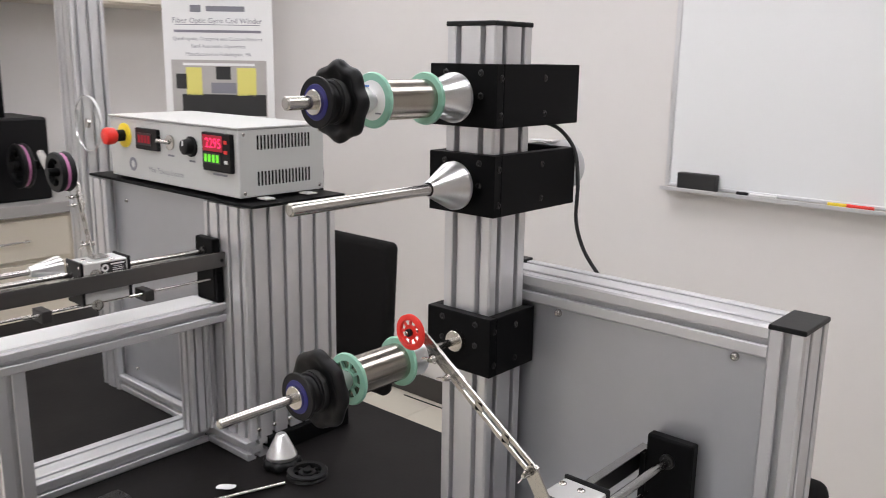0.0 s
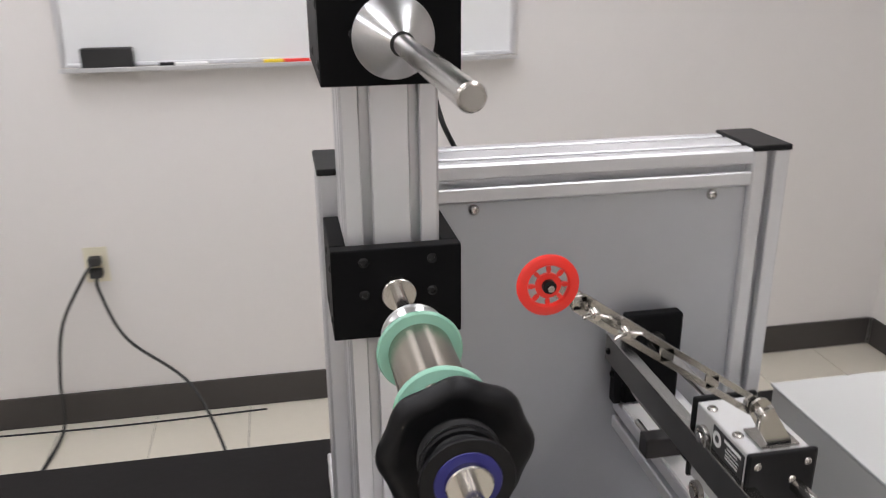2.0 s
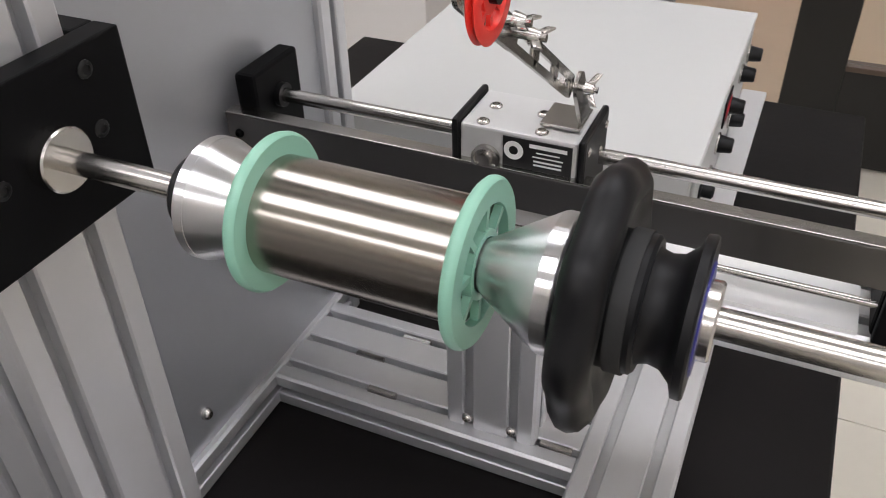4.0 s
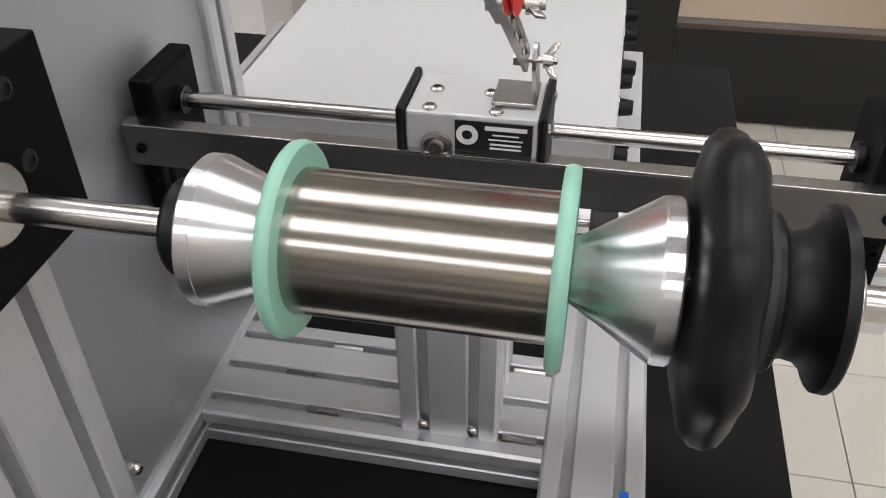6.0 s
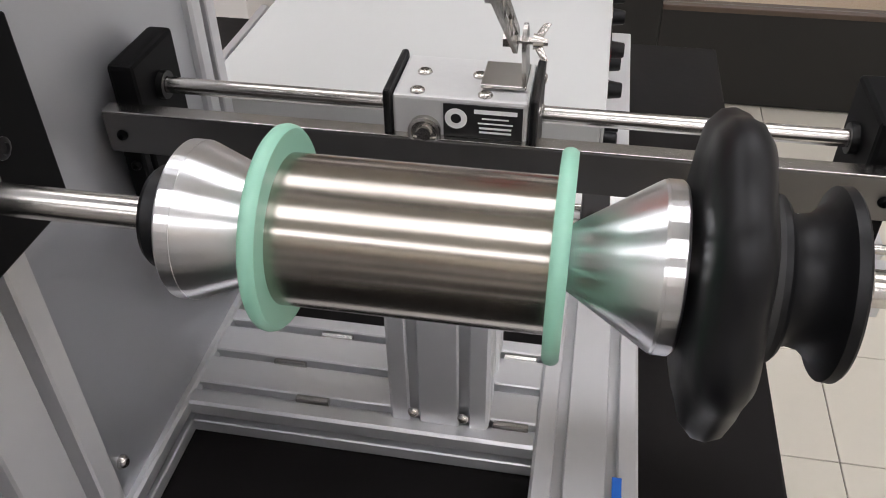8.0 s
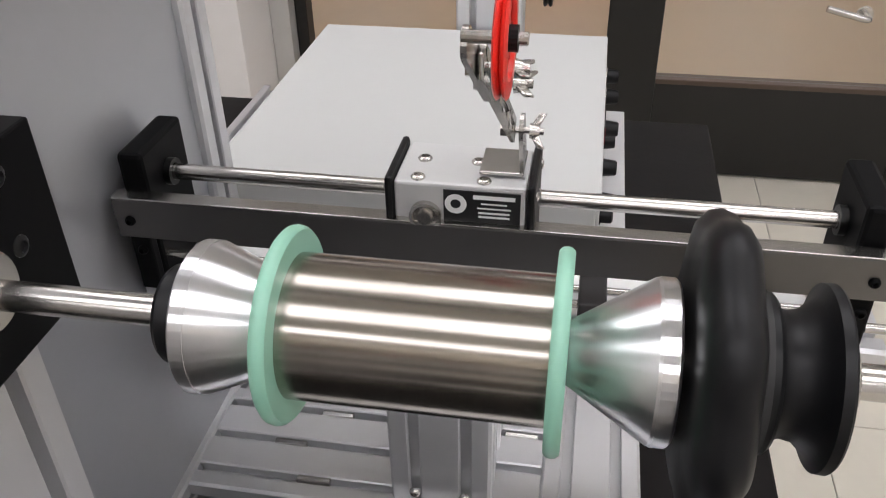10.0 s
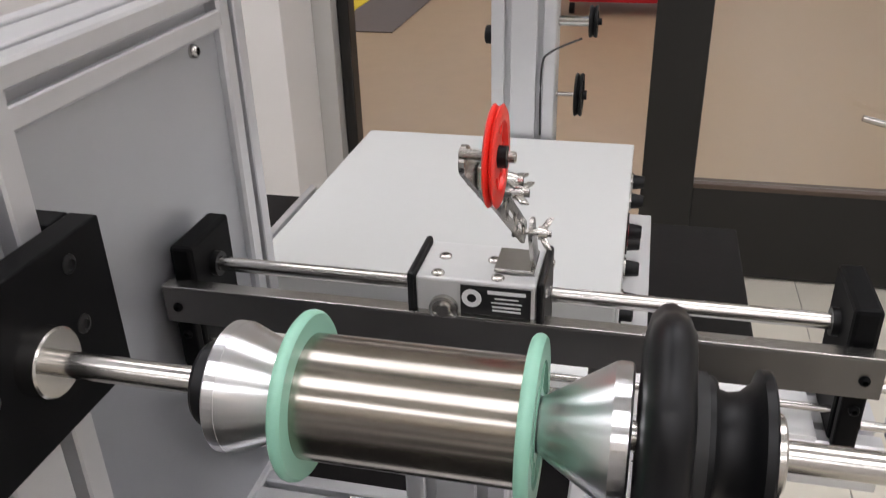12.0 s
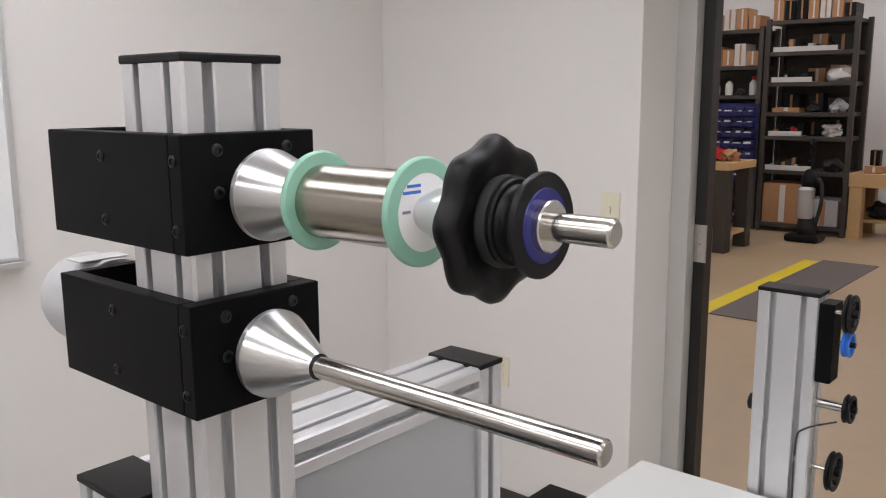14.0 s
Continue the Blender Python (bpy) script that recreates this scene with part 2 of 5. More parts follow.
def screw(centre, axis, r=0.006, h=0.004, sign=1):
    """A button-head screw with a hexagon socket."""
    bm = lathe([(0, r), (sign * h * 0.4, r), (sign * h * 0.85, r * 0.78), (sign * h, r * 0.55), (sign * h * 0.2, r * 0.5)], centre, axis, 12)
    return bm


def grow(bm, other):
    tmp = bpy.data.meshes.new("tmp")
    other.to_mesh(tmp)
    other.free()
    bm.from_mesh(tmp)
    bpy.data.meshes.remove(tmp)
    return bm


# ---- the room ----
FLOOR, CEILING = -DROP, 3.0
NORTH, WEST, EAST, SOUTH = 3.77, -4.3, 2.1, -3.0


def setting(name, bm, mat, label, category):
    return tagged(part(name, bm, mat), label, category, "", "structure")


setting("floor", box((WEST - 0.1, SOUTH - 0.1, FLOOR - 0.1), (2.75, NORTH + 0.1, FLOOR - 0.006)), GROUT, "cream vinyl tile floor of the test room", "floor")
setting("ground", box((2.751, SOUTH - 1.0, FLOOR - 0.1), (14.5, 9.0, FLOOR)), SHOP, "tan sealed concrete floor of the workshop", "floor")
setting("wall_north", box((WEST - 0.12, NORTH, FLOOR - 0.05), (EAST + 0.65, NORTH + 0.12, CEILING)), WALL, "off-white painted plaster wall behind the winders", "wall")
setting("wall_west", box((WEST - 0.12, SOUTH - 0.1, FLOOR - 0.05), (WEST, NORTH, CEILING)), WALL, "off-white painted plaster side wall", "wall")
setting("wall_south", box((WEST, SOUTH - 0.12, FLOOR - 0.05), (14.5, SOUTH, CEILING)), WALL, "off-white painted plaster wall of the test room", "wall")
setting("wall_east", box((EAST, 2.335, FLOOR - 0.05), (EAST + 0.39, NORTH - 0.001, CEILING), 0.004), WALL, "off-white painted plaster wall beside the doorway", "wall")
setting("wall_east_far", box((2.41, SOUTH + 0.001, FLOOR), (2.83, -0.42, CEILING - 0.001)), WALL, "off-white painted plaster wall beyond the glass door", "wall")
setting("ceiling", box((WEST, SOUTH, CEILING), (2.7, NORTH + 0.12, CEILING + 0.1)), CEIL, "white suspended ceiling", "ceiling")
HIGH = 3.9
setting("ceiling_workshop", box((2.7, SOUTH - 0.12, HIGH), (14.5, 9.0, HIGH + 0.1)), CEIL, "white high ceiling of the workshop", "ceiling")
setting("wall_workshop_front", box((2.701, SOUTH, CEILING), (2.86, 9.0, HIGH)), WALL, "painted wall above the doorway", "wall")
setting("wall_workshop_near", box((2.76, NORTH + 0.121, FLOOR), (2.86, 8.9, CEILING - 0.001)), WALL, "painted partition between workshop and test room", "wall")
setting("wall_workshop_back", box((2.861, SOUTH - 0.12, CEILING), (14.4, SOUTH, HIGH)), WALL, "painted upper wall of the workshop", "wall")
setting("baseboard", box((WEST + 0.001, NORTH - 0.012, FLOOR + 0.002), (EAST - 0.012, NORTH - 0.001, FLOOR + 0.14), 0.003), BASE, "dark vinyl baseboard along the long wall", "baseboard")
setting("baseboard_east", box((EAST - 0.011, 2.345, FLOOR + 0.002), (EAST - 0.001, NORTH - 0.013, FLOOR + 0.14), 0.003), BASE, "dark vinyl baseboard beside the doorway", "baseboard")
setting("wall_workshop_end", box((14.4, SOUTH, FLOOR), (14.5, 9.0, HIGH)), WALL, "pale painted end wall of the workshop", "wall")
setting("wall_workshop_side", box((2.9, 8.9, FLOOR), (14.4, 9.0, HIGH)), WALL, "pale painted side wall of the workshop", "wall")

LAMP = glowing("lit_diffuser", (1.0, 0.98, 1.03), 6.6)


def ceiling_light(x, y, top=CEILING):
    t = thing("ceiling_light", (x, y, top - 0.03), "white recessed ceiling light with a lit diffuser, out of view", "ceiling light", "ceiling lights")
    part("diffuser", box((x - 0.33, y - 0.72, top - 0.022), (x + 0.33, y + 0.72, top - 0.012), 0.003), LAMP, t, "glowing acrylic diffuser")
    f = box((x - 0.38, y - 0.77, top - 0.03), (x - 0.335, y + 0.77, top - 0.002))
    box((x + 0.335, y - 0.77, top - 0.03), (x + 0.38, y + 0.77, top - 0.002), 0, f)
    box((x - 0.335, y - 0.77, top - 0.03), (x + 0.335, y - 0.725, top - 0.002), 0, f)
    box((x - 0.335, y + 0.725, top - 0.03), (x + 0.335, y + 0.77, top - 0.002), 0, f)
    part("frame", f, WHITE, t)


for lx in (-3.3, -1.5, 0.25):
    for ly in (-1.6, 0.6, 2.45):
        ceiling_light(lx, ly)
# Workshop lights are unseen, added to brighten its floor, shelves and end wall.
for lx in (4.6, 7.6, 10.4, 13.0):
    for ly in (-1.2, 1.5, 4.5, 7.2):
        ceiling_light(lx, ly, HIGH)

# ---- work table ----
TOP = 0.68
tab = thing("work_table", (-0.6, 1.0, FLOOR), "long black laminate work table carrying the winders", "table")
part("tabletop", box((-2.9, 0.808, TOP - 0.045), (0.80, 1.875, TOP), 0.004), TABLE, tab)
for lx in (-2.8, -1.0, 0.72):
    for ly in (0.88, 1.79):
        part("leg", box((lx - 0.03, ly - 0.03, FLOOR), (lx + 0.03, ly + 0.03, TOP - 0.045), 0.004), DARKFRAME, tab)

# ---- the winding stand ----
CX = -0.5405
stand = thing("winding_stand", (-0.4, 1.3, TOP), "slotted aluminium winding stand with a tall column on the table", "machine stand")
part("column", profile_bar((CX - 0.0525, 1.3225, TOP), (CX + 0.0495, 1.4205, 1.732), "z", 2, 2), ALU, stand, "square slotted aluminium column")
part("column_cap", box((CX - 0.0535, 1.3215, 1.732), (CX + 0.0505, 1.4215, 1.74), 0.002), PLASTIC, stand, "black plastic end cap")
part("post", profile_bar((-0.065, 1.429, TOP), (-0.0125, 1.529, 1.31), "z", 1, 2), ALU, stand)
part("post_cap", box((-0.066, 1.428, 1.31), (-0.0115, 1.53, 1.318), 0.002), PLASTIC, stand, "black plastic end cap")
part("post", profile_bar((-0.614, 1.429, TOP), (-0.551, 1.529, 1.31), "z", 1, 2), ALU, stand)
part("post_cap", box((-0.615, 1.428, 1.31), (-0.550, 1.53, 1.318), 0.002), PLASTIC, stand, "black plastic end cap")
part("top_rail", profile_bar((-0.551, 1.429, 1.265), (-0.065, 1.529, 1.314), "x", 2, 1), ALU, stand)
part("bottom_rail", profile_bar((-0.551, 1.429, TOP), (-0.065, 1.529, TOP + 0.048), "x", 2, 1), ALU, stand)
part("back_panel", box((-0.551, 1.438, TOP + 0.04), (-0.065, 1.442, 1.272)), ALU_SHEET, stand, "plain grey aluminium sheet")
for sx, sz in ((-0.427, 1.255), (-0.113, 1.255), (-0.359, 0.769), (-0.098, 0.769)):
    part("panel_screw", screw((sx, 1.438, sz), "y", 0.007, 0.007, -1), STEEL, stand, smooth=40)
for fx in (-0.613, -0.0665):
    part("foot_rail", profile_bar((fx, 1.5295, TOP), (fx + 0.062, 1.75, TOP + 0.048), "y", 1, 1), ALU, stand)
part("side_rail", profile_bar((-0.248, 1.065, TOP), (-0.1, 1.4285, TOP + 0.048), "y", 3, 1), ALU, stand)
part("side_rail", profile_bar((-0.62, 1.065, TOP), (-0.49, 1.322, TOP + 0.048), "y", 2, 1), ALU, stand)
part("front_rail", profile_bar((-0.62, 0.962, TOP), (0.02, 1.0645, TOP + 0.048), "x", 2, 1), ALU, stand)
part("leg", profile_bar((-0.233, 1.112, TOP + 0.048), (-0.185, 1.213, 0.93), "z", 1, 2), ALU, stand)
part("leg", profile_bar((-0.153, 1.112, TOP + 0.048), (-0.105, 1.213, 0.93), "z", 1, 2), ALU, stand)
part("beam", profile_bar((-0.232, 0.80, 0.93), (-0.136, 1.4285, 0.978), "y", 2, 1), ALU, stand)


def drive_box(z0, z1, y1, plates=True):
    t = thing("drive_box", (CX, 1.35, z0), "black anodised drive housing bolted round the column", "drive box", "drive boxes on the column")
    part("front_plate", box((-0.6105, 1.3035, z0), (-0.471, 1.3215, z1), 0.0015), BLACK, t)
    part("side_plate", box((-0.6105, 1.322, z0), (-0.5925, y1, z1), 0.0015), BLACK, t)
    part("side_plate", box((-0.489, 1.322, z0), (-0.471, y1, z1), 0.0015), BLACK, t)
    if plates:
        part("back_plate", box((-0.592, y1 - 0.012, z0), (-0.4895, y1, z1), 0.0015), BLACK, t)
    ys = (1.3095, 1.3095 + (y1 - 1.3215) * 0.55)
    for sy in ys:
        for k in (0.2, 0.78):
            sz = z0 + (z1 - z0) * k
            part("socket_screw", screw((-0.6105, sy + 0.006, sz), "x", 0.0055, 0.0018, -1), SCREWBLACK, t, "blackened socket screw", smooth=40)
            part("socket_screw", screw((-0.471, sy + 0.006, sz), "x", 0.0055, 0.0018, 1), SCREWBLACK, t, "blackened socket screw", smooth=40)
    for sx in (-0.576, -0.503):
        for k in (0.5, 0.86):
            part("socket_screw", screw((sx, 1.3035, z0 + (z1 - z0) * k), "y", 0.0055, 0.0018, -1), SCREWBLACK, t, "blackened socket screw", smooth=40)
    return t


drive_box(1.574, 1.6735, 1.535)
drive_box(1.4315, 1.531, 1.535)
drive_box(1.1595, 1.2615, 1.4275, False)


def on_spindle(name, y, z, label, category, group=""):
    """A thing on a spindle that leaves the drive boxes at height z."""
    return thing(name, (CX, y, z), label, category, group)


def cone(y0, y1, r0, r1, z, name="centring_cone"):
    t = on_spindle(name, y0, z, "turned bright aluminium centring cone on the shaft", "cone", "centring cones")
    s = 1 if y1 > y0 else -1
    part("body", lathe([(0, r0 - 0.001), (s * 0.001, r0), (s * 0.008, r0), (y1 - y0 - s * 0.001, r1), (y1 - y0, r1 - 0.001)], (CX, y0, z), "y", 64), BRIGHT, t, smooth=25)
    part("rim_band", ring_lathe([(s * 0.0015, r0 - 0.001), (s * 0.0015, r0 + 0.0004), (s * 0.0068, r0 + 0.0004), (s * 0.0068, r0 - 0.001)], (CX, y0, z), "y", 64), BRIGHT, t)
    part("bore_ring", ring_lathe([(y1 - y0 - s * 0.0005, 0.0072), (y1 - y0 - s * 0.0005, r1 - 0.001), (y1 - y0 + s * 0.0008, r1 - 0.0015), (y1 - y0 + s * 0.0008, 0.0072)], (CX, y0, z), "y", 32), SCREWBLACK, t, "dark bore edge")
    if s < 0 and y0 > 1.25:
        part("hub", lathe([(0, 0.026), (1.3033 - y0, 0.026)], (CX, y0 + 0.0002, z), "y", 40), STEEL, t, "dull steel hub against the drive box", smooth=35)
    return t


def spool(yl, z, closed, span=0.1005):
    """A mint flanged spool wrapped in bright foil; yl is its flange next to the drive."""
    t = on_spindle("fibre_spool", yl, z, "mint green plastic spool with a bright metallic winding", "spool", "spools on the shafts")
    part("winding", lathe([(-0.0095, 0.0295), (-span - 0.0034, 0.0295)], (CX, yl, z), "y", 72), BARREL, t, "smooth bright stainless-coloured winding", smooth=30)
    for y0 in (yl, yl - span):
        y0 += -0.0015
        prof = [(-0.0018, 0.034), (-0.0018, 0.0385), (-0.003, 0.0398), (-0.0048, 0.0402), (-0.0066, 0.0398), (-0.008, 0.0385), (-0.008, 0.0285), (-0.003, 0.0285)]
        part("flange", ring_lathe(prof, (CX, y0, z), "y", 64), MINT, t, smooth=40)
        bm = ring_lathe([(-0.002, 0.013), (-0.002, 0.0165), (-0.0075, 0.0165), (-0.0075, 0.013)], (CX, y0, z), "y", 32)
        part("hub_ring", bm, MINT, t)
        for k in range(8):
            a = k * math.pi / 4 + 0.2
            spoke = box((-0.0016, -0.007, 0.016), (0.0016, -0.003, 0.030))
            bmesh.ops.rotate(spoke, verts=spoke.verts, cent=(0, 0, 0), matrix=Matrix.Rotation(a, 3, "Y"))
            bmesh.ops.translate(spoke, verts=spoke.verts, vec=(CX, y0, z))
            part("spoke", spoke, MINT, t)
    if closed:
        part("end_label", ring_lathe([(-span - 0.0092, 0.012), (-span - 0.0092, 0.0335), (-span - 0.0082, 0.0335), (-span - 0.0082, 0.012)], (CX, yl, z), "y", 48), PAPER, t, "round white printed paper label")
        for k, (bx, bz, bw) in enumerate(((-0.012, 0.02, 0.014), (-0.014, 0.0155, 0.018), (-0.02, 0.002, 0.008), (0.014, -0.018, 0.012))):
            part("print_bar", box((CX + bx - bw / 2, yl - span - 0.0096, z + bz - 0.0011), (CX + bx + bw / 2, yl - span - 0.0093, z + bz + 0.0011)), INK if k > 1 else BLUEPL, t)
    return t


def clamp_knob(y, z, phase=0.0, lobe=0.0048, size=1.0):
    """Lobed handwheel, hub and flanged nut; y is its face next to the cone."""
    t = on_spindle("clamp_knob", y, z, "black lobed plastic clamping handwheel with a blue sealed hub", "handwheel", "clamping handwheels")
    wheel = [(-0.001, 0.03), (-0.0015, 0.044), (-0.0037, 0.0525), (-0.0080, 0.0570), (-0.0125, 0.0578), (-0.0172, 0.0560), (-0.0208, 0.0510), (-0.0215, 0.0465), (-0.0185, 0.042), (-0.0165, 0.032), (-0.0165, 0.025)]
    wheel = [(a, r * size) for a, r in wheel]
    part("wheel", lathe(wheel, (CX, y, z), "y", 128, 8, lobe, phase=phase), PLASTIC, t, "black rounded eight-lobed grip", smooth=50)
    part("hub", lathe([(-0.0155, 0.030), (-0.0305, 0.030), (-0.032, 0.0285), (-0.032, 0.020)], (CX, y, z), "y", 48), PLASTIC, t, smooth=35)
    nut = [(-0.032, 0.0255), (-0.0335, 0.0245), (-0.037, 0.0235), (-0.042, 0.0245), (-0.047, 0.029), (-0.049, 0.0345), (-0.0525, 0.0348), (-0.0535, 0.034), (-0.0535, 0.02)]
    part("flanged_nut", lathe(nut, (CX, y, z), "y", 56), PLASTIC, t, smooth=40)
    part("seal", ring_lathe([(-0.0536, 0.012), (-0.0536, 0.0245), (-0.0545, 0.024), (-0.0545, 0.012)], (CX, y, z), "y", 48), BLUE, t, "dark blue plastic seal ring")
    part("bush", lathe([(-0.0536, 0.0172), (-0.059, 0.0172), (-0.060, 0.0162), (-0.060, 0.008)], (CX, y, z), "y", 40), STEEL, t, "bright steel bush", smooth=35)
    part("hub_rim", ring_lathe([(-0.0205, 0.0285), (-0.0205, 0.0312), (-0.028, 0.0312), (-0.028, 0.0285)], (CX, y, z), "y", 48), RUBBER, t, "knurled dark rim", smooth=35)
    return t


def shaft(y0, y1, z, r=0.0075):
    t = on_spindle("spindle_shaft", y1, z, "polished ground steel spindle shaft", "shaft", "spindle shafts")
    part("bar", rod((CX, y1, z), (CX, y0, z), r, 32), STEEL, t, smooth=40)
    part("end_face", lathe([(0, r * 0.8), (-0.0006, r * 0.76)], (CX, y0, z), "y", 24), STAIN, t, "dull turned end face")
    return t


# top spindle
shaft(0.949, 1.3033, 1.6205, 0.0094)
cone(1.285, 1.222, 0.039, 0.022, 1.6205)
spool(1.222, 1.6205, True, 0.110)
cone(1.054, 1.108, 0.031, 0.0105, 1.6205)
clamp_knob(1.0535, 1.6205, 0.3)
# middle spindle, empty
shaft(0.951, 1.3033, 1.4795, 0.0094)
cone(1.289, 1.225, 0.039, 0.0125, 1.4795)
# low spindle
shaft(0.828, 1.3033, 1.212, 0.0068)
bearing = on_spindle("spindle_collar", 1.3033, 1.212, "bright steel collar on the drive box face", "collar")
part("ring", lathe([(0, 0.0185), (-0.0105, 0.0185), (-0.0115, 0.0175), (-0.0115, 0.007)], (CX, 1.3033, 1.212), "y", 48), STEEL, bearing, smooth=35)
cone(1.1985, 1.154, 0.031, 0.0165, 1.212)
col = on_spindle("stop_collar", 1.199, 1.212, "black steel stop collar on the shaft", "collar")
part("ring", lathe([(0, 0.019), (0.003, 0.0205), (0.0095, 0.0205), (0.0115, 0.019), (0.0115, 0.008)], (CX, 1.199, 1.212), "y", 40), PLASTIC, col, smooth=35)
spool(1.1663, 1.212, False, 0.1065)
cone(1.0115, 1.056, 0.0315, 0.0095, 1.212)
clamp_knob(1.0098, 1.212, 0.1, 0.0035, 1.04)


def letters(text, size, centre, right, up, mat, parent, name="lettering"):
    """Raised flat lettering from the built-in font, laid on the plane of right and up."""
    cu = bpy.data.curves.new("tmp_text", "FONT")
    cu.body, cu.size, cu.align_x, cu.align_y, cu.resolution_u = text, size, "CENTER", "CENTER", 2
    tmp = bpy.data.objects.new("tmp_text", cu)
    scene.collection.objects.link(tmp)
    bpy.context.view_layer.update()
    me = bpy.data.meshes.new_from_object(tmp.evaluated_get(bpy.context.evaluated_depsgraph_get()))
    bpy.data.objects.remove(tmp)
    bpy.data.curves.remove(cu)
    bm = bmesh.new()
    bm.from_mesh(me)
    bpy.data.meshes.remove(me)
    right, up = Vector(right), Vector(up)
    for v in bm.verts:
        v.co = Vector(centre) + right * v.co.x + up * v.co.y
    return part(name, bm, mat, parent)


def slab(centre, right, up, w, h, d):
    """A thin block centred on a plane spanned by right and up; d is its thickness towards the viewer."""
    right, up, c = Vector(right).normalized(), Vector(up).normalized(), Vector(centre)
    out = right.cross(up)
    bm = bmesh.new()
    vs = [bm.verts.new(c + right * sx * w / 2 + up * sy * h / 2 + out * k) for k in (0, d) for sx, sy in ((-1, -1), (1, -1), (1, 1), (-1, 1))]
    for f in ((0, 3, 2, 1), (4, 5, 6, 7), (0, 1, 5, 4), (1, 2, 6, 5), (2, 3, 7, 6), (3, 0, 4, 7)):
        bm.faces.new([vs[i] for i in f])
    return bm


def wing_nut(c, turn, bm):
    """A wing nut on a bolt along y: a short tapered core with two flaring ears, turned about the bolt."""
    grow(bm, lathe([(-0.007, 0.0036), (-0.0055, 0.0042), (0.0, 0.0055)], c, "y", 14))
    for k in (0.0, math.pi):
        ear = box((-0.0011, -0.0068, 0.0028), (0.0011, -0.0005, 0.0128), 0.0009)
        for v in ear.verts:
            far = (v.co.z - 0.0028) / 0.01
            v.co.y -= 0.0065 * far * far
            v.co.y = -0.0045 + (v.co.y + 0.0045) * (1 - 0.15 * far)
        bmesh.ops.rotate(ear, verts=ear.verts, cent=(0, 0, 0), matrix=Matrix.Rotation(turn + k, 3, "Y"))
        bmesh.ops.translate(ear, verts=ear.verts, vec=c)
        grow(bm, ear)
    return bm


def plate_along(a, b, width, thick, side):
    """A flat bar from a to b; side is the direction of its thickness."""
    a, b, side = Vector(a), Vector(b), Vector(side).normalized()
    d = (b - a).normalized()
    w = d.cross(side).normalized()
    bm = bmesh.new()
    out, n = [], 8
    for i in range(n + 1):
        t = math.pi * i / n
        out.append(b + (d * math.sin(t) + w * math.cos(t)) * width / 2)
    for i in range(n + 1):
        t = math.pi * i / n
        out.append(a - (d * math.sin(t) + w * math.cos(t)) * width / 2)
    lo = [bm.verts.new(p - side * thick / 2) for p in out]
    hi = [bm.verts.new(p + side * thick / 2) for p in out]
    m = len(out)
    for i in range(m):
        bm.faces.new((lo[i], lo[(i + 1) % m], hi[(i + 1) % m], hi[i]))
    bm.faces.new(lo[::-1])
    bm.faces.new(hi)
    return bm


